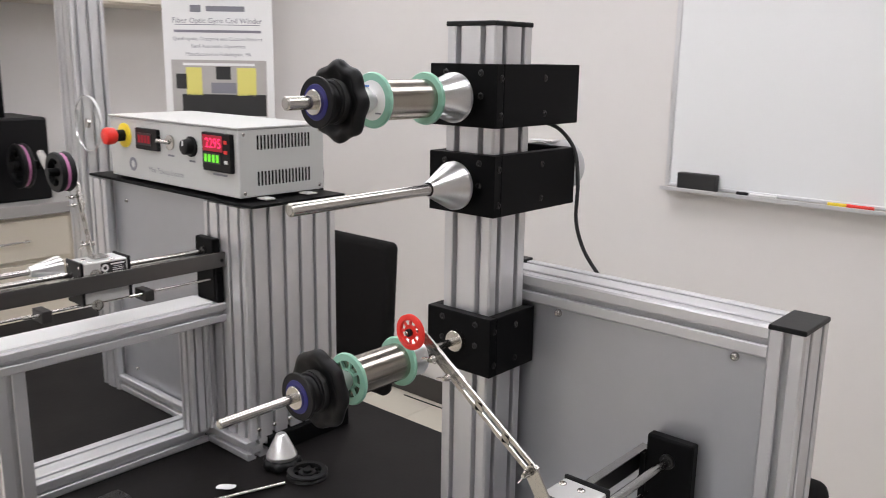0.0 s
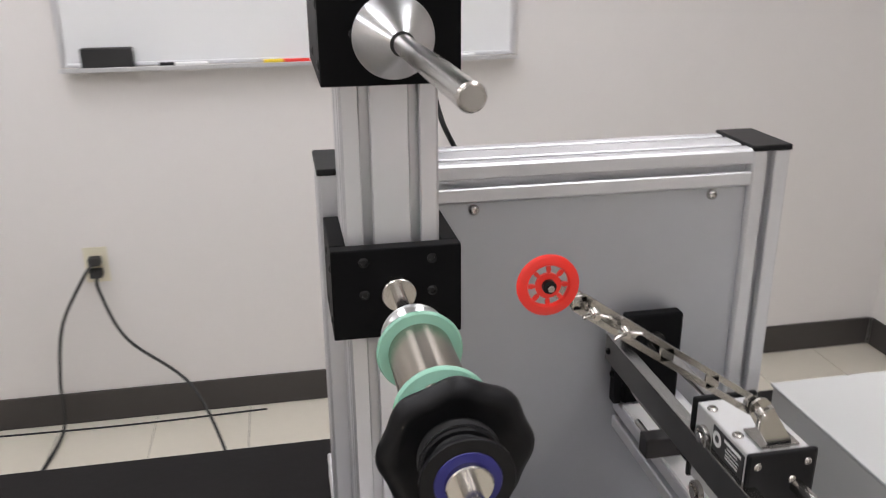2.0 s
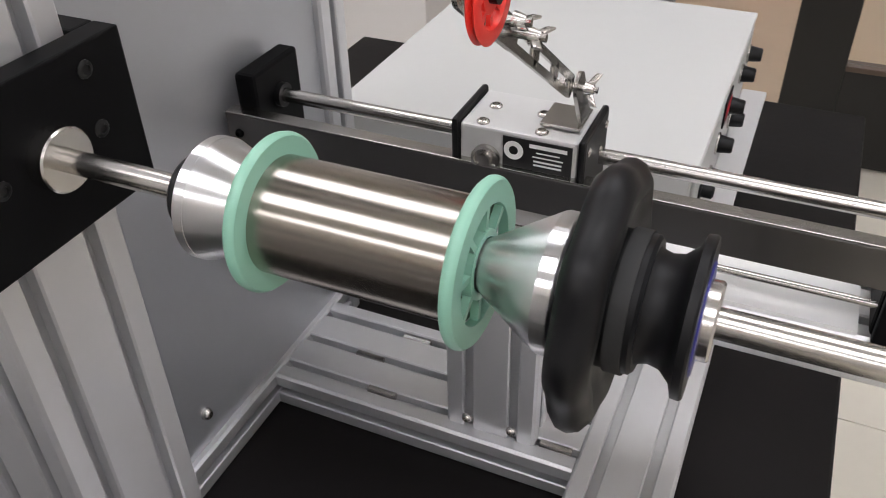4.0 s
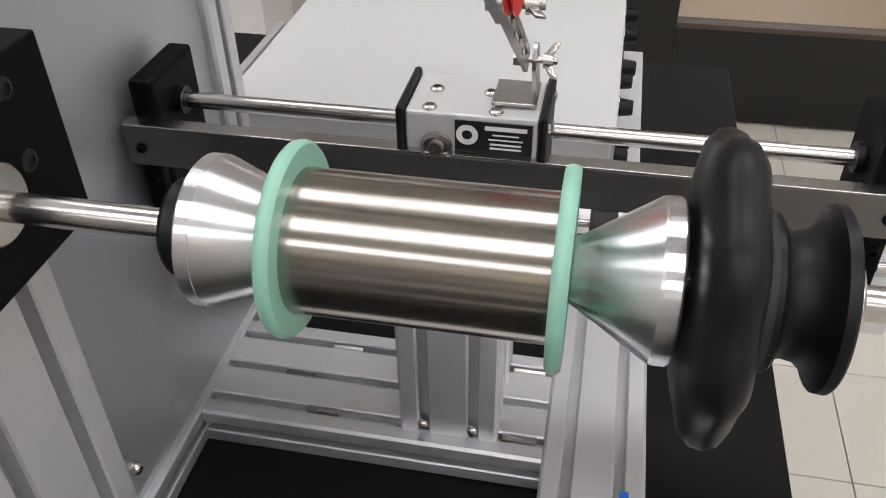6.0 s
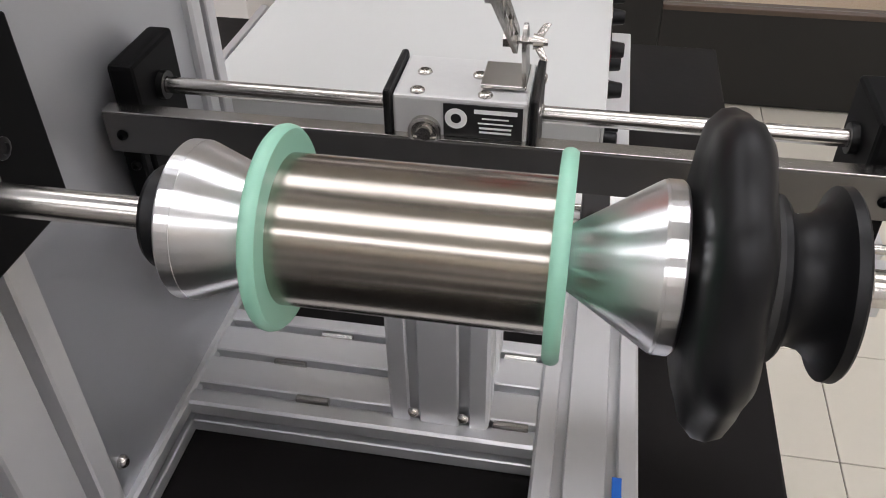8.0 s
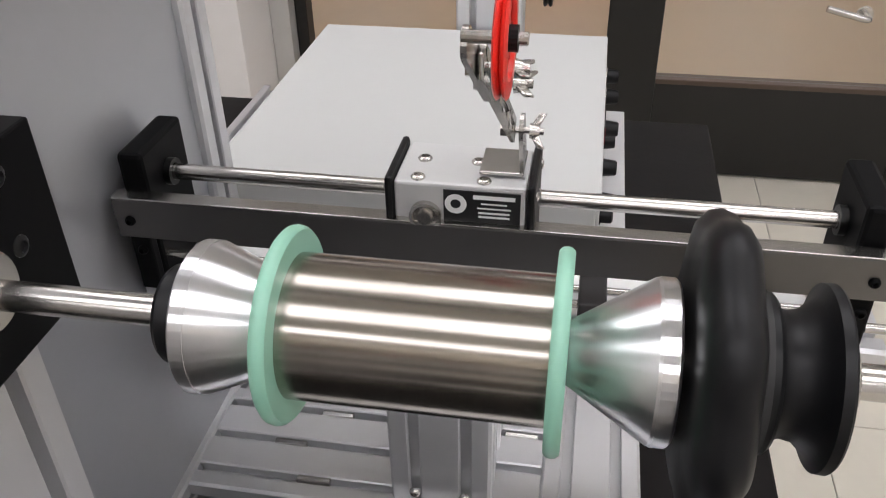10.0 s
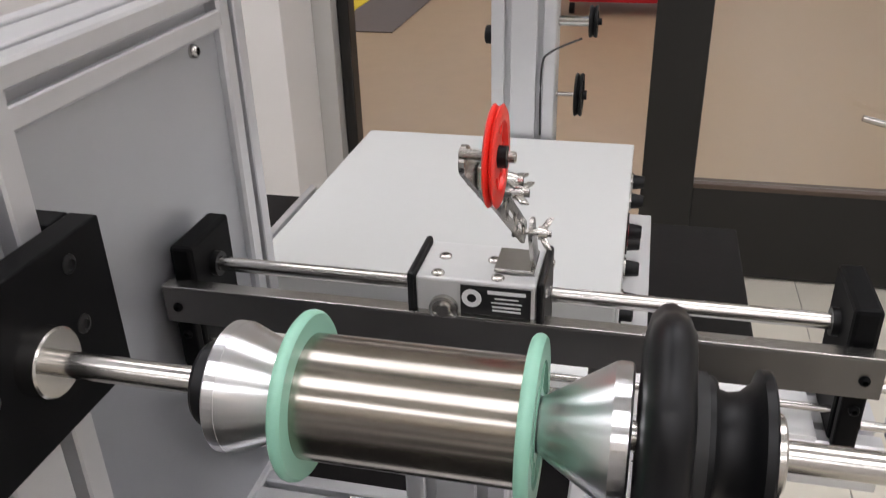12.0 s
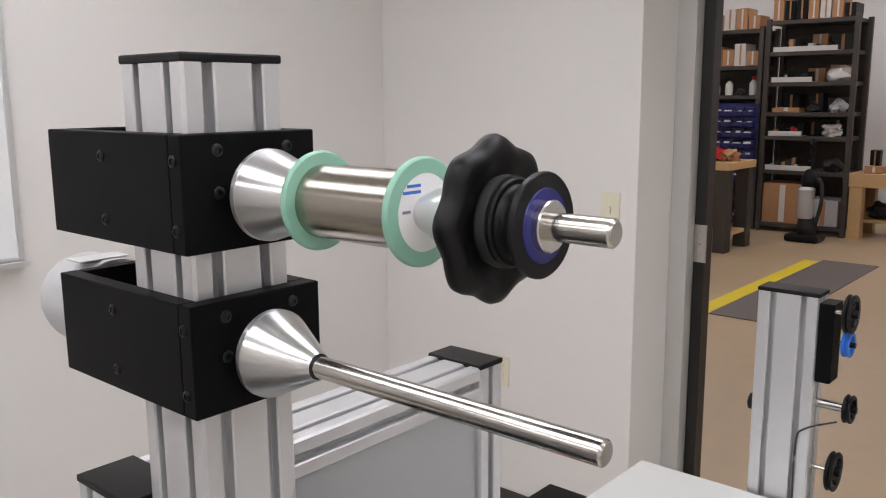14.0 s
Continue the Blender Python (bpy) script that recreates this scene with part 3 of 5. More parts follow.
def traverse(dx, dz, y0, y1, beam_top):
    """Rolling-ring traverse: end blocks, shaft, guide bar, limit rod and brackets over the beam."""
    t = thing("traverse_unit", (-0.21 + dx, y0, beam_top), "rolling-ring traverse with polished shaft between black end blocks", "traverse", "traverse units")
    for ya, yb in ((y0 - 0.022, y0), (y1, y1 + 0.022)):
        part("end_block", box((-0.229 + dx, ya, beam_top), (-0.151 + dx, yb, 1.103 + dz), 0.004), BLACK, t)
        part("bracket", box((-0.2405 + dx, ya + 0.002, beam_top), (-0.2295 + dx, yb - 0.002, 1.066 + dz), 0.002), BLACK, t)
        part("collar", ring_lathe([(-0.003, 0.0075), (-0.003, 0.012), (0.003, 0.012), (0.003, 0.0075)], (-0.19 + dx, ya - 0.0035 if yb == y0 else yb + 0.0035, 1.068 + dz), "y", 24), SCREWBLACK, t, smooth=35)
    part("shaft", rod((-0.19 + dx, y0 - 0.001, 1.068 + dz), (-0.19 + dx, y1 + 0.001, 1.068 + dz), 0.007, 24), STEEL, t, "polished ground steel shaft", smooth=40)
    part("guide_bar", box((-0.248 + dx, y1 - 0.004, 1.035 + dz), (-0.241 + dx, y0 + 0.002, 1.071 + dz), 0.001), BAR, t, "dull grey steel guide bar")
    for yy in (y0 - 0.012, y1 + 0.01):
        part("bar_screw", screw((-0.248 + dx, yy, 1.052 + dz), "x", 0.0045, 0.004, -1), BLACK, t, smooth=40)
        part("bar_screw", screw((-0.2405 + dx, yy, 1.018 + dz), "x", 0.0045, 0.004, -1), BLACK, t, smooth=40)
    part("limit_rod", rod((-0.222 + dx, y0 - 0.02, 1.003 + dz), (-0.222 + dx, y1 + 0.02, 1.003 + dz), 0.0035, 12), STEEL, t, smooth=40)
    for yy in (1.266, 1.033):
        part("limit_stop", box((-0.262 + dx, yy - 0.011, 0.992 + dz), (-0.213 + dx, yy + 0.011, 1.018 + dz), 0.002), LIMIT, t, "small black limit stop")
        part("stop_screw", rod((-0.250 + dx, yy + 0.011, 1.009 + dz), (-0.250 + dx, yy + 0.045, 1.009 + dz), 0.0035, 10), STEEL, t)
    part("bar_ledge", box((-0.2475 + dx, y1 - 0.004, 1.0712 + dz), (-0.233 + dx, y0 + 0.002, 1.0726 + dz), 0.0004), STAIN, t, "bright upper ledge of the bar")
    for kz, kr, kl, mat in ((1.038, 0.0105, 0.010, PAPER), (1.0, 0.0125, 0.012, STEEL)):
        kn = part("thumb_screw", rod((-0.235 + dx, y1 - 0.02, kz + dz), (-0.235 + dx, y1 + 0.002, kz + dz), 0.004, 12), STEEL, t, smooth=40)
        part("screw_head", lathe([(0, kr * 0.9), (0.0015, kr), (kl - 0.0015, kr), (kl, kr * 0.9)], (-0.235 + dx, y1 - 0.02 - kl, kz + dz), "y", 28), mat, kn, smooth=35)
    bm = box((-0.231 + dx, y1 + 0.03, beam_top - 0.0005), (-0.145 + dx, y0 - 0.03, beam_top + 0.004))
    part("tray_strip", bm, PAPER, t, "pale flat strip on the beam")
    return t


def carriage(dx, dz, y):
    t = thing("traverse_carriage", (-0.2 + dx, y, 1.02 + dz), "silver traverse carriage with black end plates and a label", "carriage", "traverse carriages")
    part("body", box((-0.235 + dx, y - 0.051, 1.0215 + dz), (-0.168 + dx, y + 0.051, 1.112 + dz), 0.0025), CASTING, t, "pale cast aluminium housing")
    for s in (-1, 1):
        a, b = sorted((y + s * 0.0515, y + s * 0.058))
        part("end_plate", box((-0.238 + dx, a, 1.018 + dz), (-0.165 + dx, b, 1.116 + dz), 0.003), PLASTIC, t)
        for px, pz in ((-0.228, 1.103), (-0.176, 1.103), (-0.19, 1.085)):
            part("plate_screw", screw((px + dx, y + s * 0.058, pz + dz), "y", 0.004, 0.002, s), STEEL, t, smooth=40)
    for pz in (1.088, 1.020):
        part("bearing", lathe([(-0.001, 0.0125), (-0.006, 0.0125), (-0.0065, 0.010), (-0.0045, 0.0095), (-0.0045, 0.006), (-0.0085, 0.0055), (-0.0085, 0.002)], (-0.2355 + dx, y + 0.026, pz + dz - 0.003), "x", 28), STEEL, t, "grey roller bearing with hexagon head", smooth=35)
    for px, py in ((-0.197, 0.033), (-0.227, 0.033), (-0.197, -0.01), (-0.227, -0.018)):
        part("top_screw", screw((px + dx, y + py, 1.112 + dz), "z", 0.0058, 0.0028), STEEL, t, smooth=40)
    lab = part("data_label", box((-0.2362 + dx, y - 0.047, 1.081 + dz), (-0.2352 + dx, y + 0.012, 1.108 + dz)), LABELBLACK, t, "black printed maker's label")
    fx = -0.2365 + dx
    part("logo", ring_lathe([(-0.0002, 0.004), (-0.0002, 0.0085), (0, 0.0085), (0, 0.004)], (fx, y + 0.0025, 1.0965 + dz), "x", 24), PAPER, lab, "pale round emblem")
    for k, (w, pz, h) in enumerate(((0.032, 1.1015, 0.0035), (0.02, 1.096, 0.0012), (0.026, 1.092, 0.0012), (0.024, 1.088, 0.0016), (0.024, 1.0845, 0.0016))):
        part("print_bar", box((fx - 0.0002, y - 0.027 - w / 2, pz + dz - h / 2 + 0.002), (fx, y - 0.027 + w / 2, pz + dz + h / 2 + 0.002)), PAPER, lab)
    tag = part("type_plate", box((-0.2364 + dx, y - 0.047, 1.068 + dz), (-0.2352 + dx, y + 0.0, 1.0805 + dz)), LABELW, t, "silver type plate")
    letters("RG3-15-2MCRF", 0.0072, (-0.2367 + dx, y - 0.0235, 1.0742 + dz), (0, -1, 0), (0, 0, 1), INKDARK, tag)
    return t


def pulley(c, r, mat, axis="y", name="guide_pulley", label="red plastic guide pulley with drilled web on a slotted arm", category="pulley", pink=False, parent=None, w=0.0052):
    """A grooved wheel with a holed web."""
    t = parent or thing(name, (c[0], c[1], c[2] - (0.0085 if axis == "z" else 0)), label, category)
    rim = [(-w, r * 0.70), (-w, r * 0.95), (-w * 0.7, r), (-w * 0.3, r * 0.96), (0, r * 0.86), (w * 0.3, r * 0.96), (w * 0.7, r), (w, r * 0.95), (w, r * 0.70), (w * 0.45, r * 0.66), (-w * 0.45, r * 0.66)]
    base = part("guide_wheel" if parent else "rim", ring_lathe(rim, c, axis, 56), mat, t, label if parent else "", smooth=40)
    t = base if parent else t
    web = ring_lathe([(-w * 0.42, r * 0.2), (-w * 0.42, r * 0.42), (w * 0.42, r * 0.42), (w * 0.42, r * 0.2)], c, axis, 32)
    for k in range(8):
        a = k * math.pi / 4
        seg = lathe([(-w * 0.4, r * 0.1), (w * 0.4, r * 0.1)], (0, 0, 0), axis, 8)
        bmesh.ops.scale(seg, verts=seg.verts, vec=(0.75, 1, 1.5) if axis == "y" else (1, 1, 1))
        bmesh.ops.translate(seg, verts=seg.verts, vec=(r * 0.55, 0, 0) if axis == "z" else (0, 0, r * 0.55))
        bmesh.ops.rotate(seg, verts=seg.verts, cent=(0, 0, 0), matrix=Matrix.Rotation(a, 3, axis.upper()))
        bmesh.ops.translate(seg, verts=seg.verts, vec=c)
        part("spoke", seg, mat, t)
    part("web", web, mat, t)
    hub = lathe([(-w * 1.9, r * 0.14), (-w * 1.9, r * 0.22), (w * 1.2, r * 0.22), (w * 1.2, r * 0.14)], c, axis, 20)
    part("hub", hub, PLASTIC, t, "black screw hub")
    if pink:
        part("filament", ring_lathe([(-w * 0.55, r * 0.80), (-w * 0.35, r * 0.93), (w * 0.35, r * 0.93), (w * 0.55, r * 0.80)], c, axis, 48), PINK, t, "pink wound filament")
    return base if parent else t


def slotted_arm(dx, dz, y, foot, knee, tip):
    """Jointed arm of slotted stainless plates with wing nuts."""
    t = thing("dancer_arm", (foot[0] + dx, y, 1.113 + dz), "slotted stainless steel guide arm with wing nuts on the carriage", "guide arm", "guide arms")
    f, k, e = [Vector((p[0] + dx, y, p[1] + dz)) for p in (foot, knee, tip)]
    part("foot_plate", box((f.x - 0.02, y - 0.008, 1.1135 + dz), (f.x + 0.02, y + 0.026, 1.1165 + dz), 0.0008), STAIN, t)
    part("upright", plate_along((f.x, y - 0.006, 1.1165 + dz), (k.x + 0.004, y - 0.006, k.z), 0.022, 0.003, (0, 1, 0)), STAIN, t)
    d = (e - k).normalized()
    w = d.cross(Vector((0, 1, 0)))
    for s in (-1, 1):
        part("arm_strip", plate_along(k + w * s * 0.0062, k + (e - k) * 0.86 + w * s * 0.0062, 0.0058, 0.003, (0, 1, 0)), STAIN, t)
    for q in (0.0, 0.22, 0.45, 0.86):
        c = k + (e - k) * q
        part("cross_link", box((c.x - 0.007, y - 0.0015, c.z - 0.007), (c.x + 0.007, y + 0.0015, c.z + 0.007), 0.001), STAIN, t)
    part("tip_plate", plate_along(k + (e - k) * 0.62 + Vector((0, 0.0035, 0)), e + Vector((0, 0.0035, 0)), 0.016, 0.003, (0, 1, 0)), STAIN, t)
    for q in (0.0, 0.68, 0.82):
        c = k + (e - k) * q
        bm = lathe([(-0.022, 0.0026), (0.008, 0.0026)], (c.x, y, c.z), "y", 10)
        grow(bm, lathe([(0.004, 0.0055), (0.009, 0.0055)], (c.x, y, c.z), "y", 6))
        wing_nut((c.x, y - 0.012, c.z), 0.5 + q * 1.4, bm)
        part("wing_nut", bm, STEEL, t, smooth=35)
    return t


traverse(0.0, 0.003, 1.427, 0.8235, 0.9785)
part("panel_spacer", box((-0.205, 1.4275, 0.985), (-0.165, 1.4375, 1.07), 0.002), BLACK, stand)
carriage(-0.006, -0.005, 1.140)
arm = slotted_arm(0.0, -0.005, 1.101, (-0.205, 1.116), (-0.235, 1.158), (-0.44, 1.299))
pulley((-0.445, 1.087, 1.299), 0.0262, RED, label="red plastic grooved pulley with drilled web", parent=arm, w=0.0030)
part("pulley_axle", rod((-0.445, 1.077, 1.299), (-0.445, 1.106, 1.299), 0.003, 12), STEEL, arm)
# mark on the front rail
mark = thing("blue_tape", (-0.33, 0.985, TOP + 0.048), "strip of blue tape stuck on the front rail", "tape")
part("strip", box((-0.40, 0.978, TOP + 0.0482), (-0.27, 0.987, TOP + 0.0492)), BLUEPL, mark)
# joint screws at the feet of the legs
for jx, jy, jz in ((-0.234, 1.137, 0.744), (-0.234, 1.188, 0.744), (-0.234, 1.137, 0.915), (-0.234, 1.188, 0.915)):
    part("joint_screw", screw((jx, jy, jz), "x", 0.006, 0.005, -1), STEEL, stand, smooth=40)
for jx, jy in ((-0.222, 1.30), (-0.175, 1.34), (-0.126, 1.30), (-0.222, 1.09), (-0.126, 1.09)):
    part("joint_screw", rod((jx, jy - 0.018, TOP + 0.045), (jx, jy + 0.018, TOP + 0.045), 0.0045, 8), STEEL, stand)
for jz in (0.80, 0.74):
    part("joint_screw", screw((-0.592, 1.425, jz), "x", 0.006, 0.004, -1), STEEL, stand, smooth=40)

# motor behind the middle drive box, and its cable
mot = thing("drive_motor", (-0.55, 1.57, 1.485), "grey painted round motor behind the drive box", "motor")
part("body", lathe([(-0.034, 0.044), (-0.034, 0.05), (0.035, 0.05), (0.05, 0.046), (0.056, 0.036), (0.056, 0.01)], (-0.55, 1.57, 1.485), "y", 48), MOTOR, mot, smooth=40)
part("data_plate", box((-0.585, 1.545, 1.5345), (-0.53, 1.575, 1.5365), 0.001), LABELW, mot)
cab1 = thing("motor_cable", (-0.43, 1.53, 1.31), "black motor cable hanging behind the drive boxes", "cable")
part("jacket", tube([(-0.515, 1.49, 1.576), (-0.49, 1.51, 1.562), (-0.470, 1.53, 1.525), (-0.460, 1.53, 1.464), (-0.460, 1.53, 1.40), (-0.446, 1.54, 1.345), (-0.420, 1.56, 1.295)], 0.0036), CABLE, cab1, smooth=60)

# white control cabinet on the table
cab = thing("control_cabinet", (0.3, 1.23, TOP), "white enamelled control cabinet with knobs on the table", "control box")
part("body", box((0.058, 1.0285, TOP), (0.588, 1.5005, 0.920), 0.003), WHITE, cab)
part("lid", box((0.055, 1.0235, 0.9205), (0.591, 1.5035, 0.926), 0.002), WHITE, cab)
part("front_panel", box((0.073, 1.024, TOP + 0.02), (0.573, 1.028, 0.912), 0.001), WHITE, cab)
part("flange", box((0.203, 0.9835, 0.79), (0.583, 1.0235, 0.797), 0.002), LABELW, cab, "pale slotted mounting flange")
for kx, kz in ((0.533, 0.88), (0.453, 0.88), (0.34, 0.88), (0.26, 0.86), (0.40, 0.83), (0.22, 0.83)):
    k = part("knob", lathe([(0, 0.012), (-0.004, 0.0125), (-0.02, 0.0105), (-0.022, 0.009), (-0.022, 0.003)], (kx, 1.0235, kz), "y", 20), PLASTIC, cab, smooth=35)
    part("knob_ring", ring_lathe([(0, 0.0126), (0, 0.0155), (-0.003, 0.0155), (-0.003, 0.0126)], (kx, 1.0235, kz), "y", 20), STEEL, k)
part("display", box((0.283, 1.021, 0.87), (0.343, 1.0235, 0.91), 0.001), PLASTIC, cab)
part("display_digits", box((0.291, 1.0205, 0.88), (0.335, 1.0208, 0.90)), SCREENR, cab, "lit red display")
part("cable_gland", lathe([(0, 0.012), (-0.003, 0.012), (-0.003, 0.009), (-0.016, 0.009), (-0.018, 0.006)], (0.133, 1.0235, 0.86), "y", 24), PLASTIC, cab, "black cable gland", smooth=35)

# guide post with pulleys at the table's end
gp = thing("guide_post", (0.63, 1.22, TOP), "slotted aluminium guide post with black cap on the table", "guide post")
part("post", profile_bar((0.602, 1.166, TOP), (0.656, 1.279, 1.333), "z", 1, 2), ALU, gp)
part("cap", box((0.601, 1.165, 1.333), (0.657, 1.280, 1.341), 0.002), PLASTIC, gp)
part("plate", box((0.60, 1.138, 1.175), (0.65, 1.1655, 1.325), 0.002), BLACK, gp, "black mounting plate")
part("rear_knob", lathe([(0, 0.016), (0.012, 0.016), (0.014, 0.012)], (0.63, 1.2795, 1.10), "y", 20), PLASTIC, gp)
part("wire", tube([(0.60, 1.19, 0.93), (0.60, 1.19, 1.05), (0.60, 1.175, 1.08), (0.62, 1.125, 1.10)], 0.0018), CABLE, gp)
for pc, pr, pm, lab in (((0.605, 1.112, 1.312), 0.036, PLASTIC, "black spoked guide wheel on the guide post"), ((0.625, 1.118, 1.25), 0.024, BLUEPL, "blue plastic guide wheel on the guide post"), ((0.625, 1.107, 1.128), 0.027, PLASTIC, "black guide wheel on a steel spindle"), ((0.625, 1.126, 1.0), 0.038, PLASTIC, "black spoked guide wheel with steel axle")):
    p = pulley(pc, pr, pm, "y", label=lab, parent=gp, w=0.007)
    part("axle", rod((pc[0], pc[1], pc[2]), (pc[0], 1.166, pc[2]), 0.009 if pc[2] == 1.128 else 0.004, 16), STEEL, p, "steel axle")

# clutter between the stand and the cabinet
loose = thing("loose_rail", (0.62, 1.68, TOP), "short aluminium rail lying on the table", "rail")
part("bar", profile_bar((0.38, 1.62, TOP + 0.0005), (0.76, 1.71, TOP + 0.0485), "x", 2, 1), ALU, loose)
lc = thing("table_cable", (0.45, 1.62, TOP), "black cable coiled on the table", "cable")
part("jacket", tube([(0.25, 1.58, TOP + 0.006), (0.35, 1.66, TOP + 0.006), (0.37, 1.55, TOP + 0.02), (0.45, 1.6, TOP + 0.05), (0.6, 1.58, TOP + 0.052), (0.66, 1.52, TOP + 0.006), (0.5, 1.5, TOP + 0.006)], 0.006), CABLE, lc, smooth=60)

# ---- take-up machine ----
tower = thing("takeup_tower", (-1.7, 1.5, TOP), "slotted aluminium take-up tower standing on the black table", "machine stand")
part("tower_block", profile_bar((-1.485, 1.42, TOP + 0.05), (-1.315, 1.708, 1.325), "z", 4, 6), ALU, tower, "block of slotted aluminium extrusions")
part("tower_foot", box((-1.40, 1.47, TOP), (-1.30, 1.735, TOP + 0.0495), 0.003), BLACK, tower, "black foot block")
part("foot_rail", profile_bar((-1.485, 1.405, TOP), (-1.315, 1.469, TOP + 0.0495), "x", 1, 1), ALU, tower)
part("top_plate", box((-2.09, 1.425, 1.3275), (-1.285, 1.717, 1.335), 0.002), BLACK, tower, "black top plate")
part("back_panel", box((-1.99, 1.45, TOP + 0.04), (-1.4855, 1.455, 1.325)), ALU_SHEET, tower, "plain grey aluminium sheet")
part("post", profile_bar((-2.085, 1.42, TOP), (-1.99, 1.52, 1.325), "z", 2, 2), ALU, tower)
part("bottom_rail", profile_bar((-1.99, 1.425, TOP), (-1.4855, 1.52, TOP + 0.048), "x", 2, 1), ALU, tower)
part("side_rail", profile_bar((-1.60, 0.86, TOP), (-1.4855, 1.4045, TOP + 0.048), "y", 2, 1), ALU, tower)
part("front_leg", profile_bar((-1.51, 0.862, TOP + 0.048), (-1.41, 0.93, 1.03), "z", 2, 1), ALU, tower)
part("inner_leg", profile_bar((-1.51, 1.345, TOP + 0.048), (-1.46, 1.405, 1.03), "z", 2, 2), ALU, tower)
part("beam", profile_bar((-1.51, 0.80, 1.03), (-1.40, 1.4195, 1.079), "y", 2, 1), ALU, tower)
for sx, sz in ((-1.92, 0.76), (-1.6, 0.76), (-1.92, 1.27)):
    part("panel_screw", screw((sx, 1.45, sz), "y", 0.006, 0.006, -1), STEEL, tower, smooth=40)
for k in range(6):
    part("foot_screw", screw((-1.315, 1.444 + k * 0.048, TOP + 0.075), "x", 0.006, 0.004), STEEL, tower, smooth=40)


def turned_round(ob, cx, cy):
    """Turn a finished thing half round about the upright line at cx, cy."""
    c = W((cx, cy, 0))
    kids = list(ob.children_recursive)
    spin = Matrix.Rotation(math.pi, 4, "Z")
    for k in kids:
        k.data.transform(spin)
    ob.location.x, ob.location.y = 2 * c.x - ob.location.x, 2 * c.y - ob.location.y
    return ob


turned_round(traverse(-1.25, 0.137, 1.419, 0.82, 1.0795), -1.4467, 1.1195)
turned_round(carriage(-1.25, 0.122, 1.12), -1.4467, 1.12)
arm2 = slotted_arm(-1.25, 0.122, 1.115, (-0.20, 1.116), (-0.215, 1.142), (-0.262, 1.268))
pulley((-1.516, 1.087, 1.424), 0.045, PLASTIC, "y", label="black grooved pulley wound with pink filament", parent=arm2, pink=True, w=0.0165)
part("pulley_axle", rod((-1.516, 1.066, 1.424), (-1.516, 1.122, 1.424), 0.005, 12), STEEL, arm2)
sc2 = thing("spare_cone", (-1.60, 1.05, 1.0795), "bright turned cone behind the take-up carriage", "cone")
part("body", lathe([(0, 0.012), (0.01, 0.014), (0.06, 0.028), (0.07, 0.028)], (-1.62, 1.04, 1.185), "y", 40), BRIGHT, sc2, smooth=25)
part("stem", rod((-1.62, 0.80, 1.185), (-1.62, 1.045, 1.185), 0.007, 16), STEEL, sc2, smooth=40)
part("bracket", box((-1.645, 0.80, 1.03), (-1.60, 0.82, 1.23), 0.002), BLACK, sc2)
part("bracket_foot", box((-1.6455, 0.78, 1.03), (-1.5105, 0.825, 1.04), 0.002), BLACK, sc2)

# control box on the tower
cb = thing("control_box", (-1.68, 1.55, 1.3335), "white take-up control box with lit displays on the tower", "control box")
part("body", box((-1.99, 1.422, 1.3385), (-1.372, 1.685, 1.5035), 0.003), WHITE, cb)
part("lid", box((-1.993, 1.418, 1.504), (-1.369, 1.688, 1.509), 0.002), WHITE, cb)
for k in (0, 1):
    slots = bmesh.new()
    for i in range(16):
        yy = 1.475 + i * 0.0105
        box((-1.3722, yy, 1.365 + k * 0.088), (-1.3712, yy + 0.005, 1.40 + k * 0.088), 0, slots)
    part("vent", slots, BLACK, cb, "row of dark ventilation slots")
for fy, fz in ((1.437, 1.35), (1.437, 1.492), (1.67, 1.35), (1.67, 1.492)):
    part("case_screw", screw((-1.372, fy, fz), "x", 0.0045, 0.002), STEEL, cb, smooth=40)
for fx in (-1.36, -1.345):
    part("mount_tab", box((-1.3718, 1.47 if fx < -1.35 else 1.6, 1.3335), (-1.335, 1.50 if fx < -1.35 else 1.63, 1.3375), 0.001), WHITE, cb)
FY = 1.4215
e = part("stop_collar", lathe([(0, 0.034), (-0.004, 0.034), (-0.006, 0.031), (-0.006, 0.012)], (-1.905, FY, 1.455), "y", 32), YPLASTIC, cb, "yellow round backing ring", smooth=35)
part("stop_stem", lathe([(-0.006, 0.016), (-0.03, 0.016), (-0.03, 0.012)], (-1.905, FY, 1.455), "y", 24), PLASTIC, e, smooth=35)
part("stop_button", lathe([(-0.03, 0.018), (-0.034, 0.022), (-0.052, 0.024), (-0.06, 0.021), (-0.063, 0.012)], (-1.905, FY, 1.455), "y", 32), RED, e, "red emergency stop button", smooth=40)
d1 = part("meter", box((-1.83, FY - 0.012, 1.425), (-1.72, FY, 1.482), 0.002), PLASTIC, cb, "black framed panel meter")
part("meter_window", box((-1.818, FY - 0.0135, 1.437), (-1.745, FY - 0.0122, 1.470)), LABELBLACK, d1, "dark display window")
for i in range(4):
    part("digit_bar", box((-1.811 + i * 0.016, FY - 0.0142, 1.443), (-1.800 + i * 0.016, FY - 0.0137, 1.464)), SCREENR, d1)
part("toggle_base", lathe([(0, 0.02), (-0.005, 0.02), (-0.006, 0.012)], (-1.672, FY, 1.452), "y", 24), STEEL, cb, smooth=35)
part("toggle", rod((-1.672, FY - 0.006, 1.452), (-1.69, FY - 0.032, 1.458), 0.0055, 12), STEEL, cb, smooth=40)
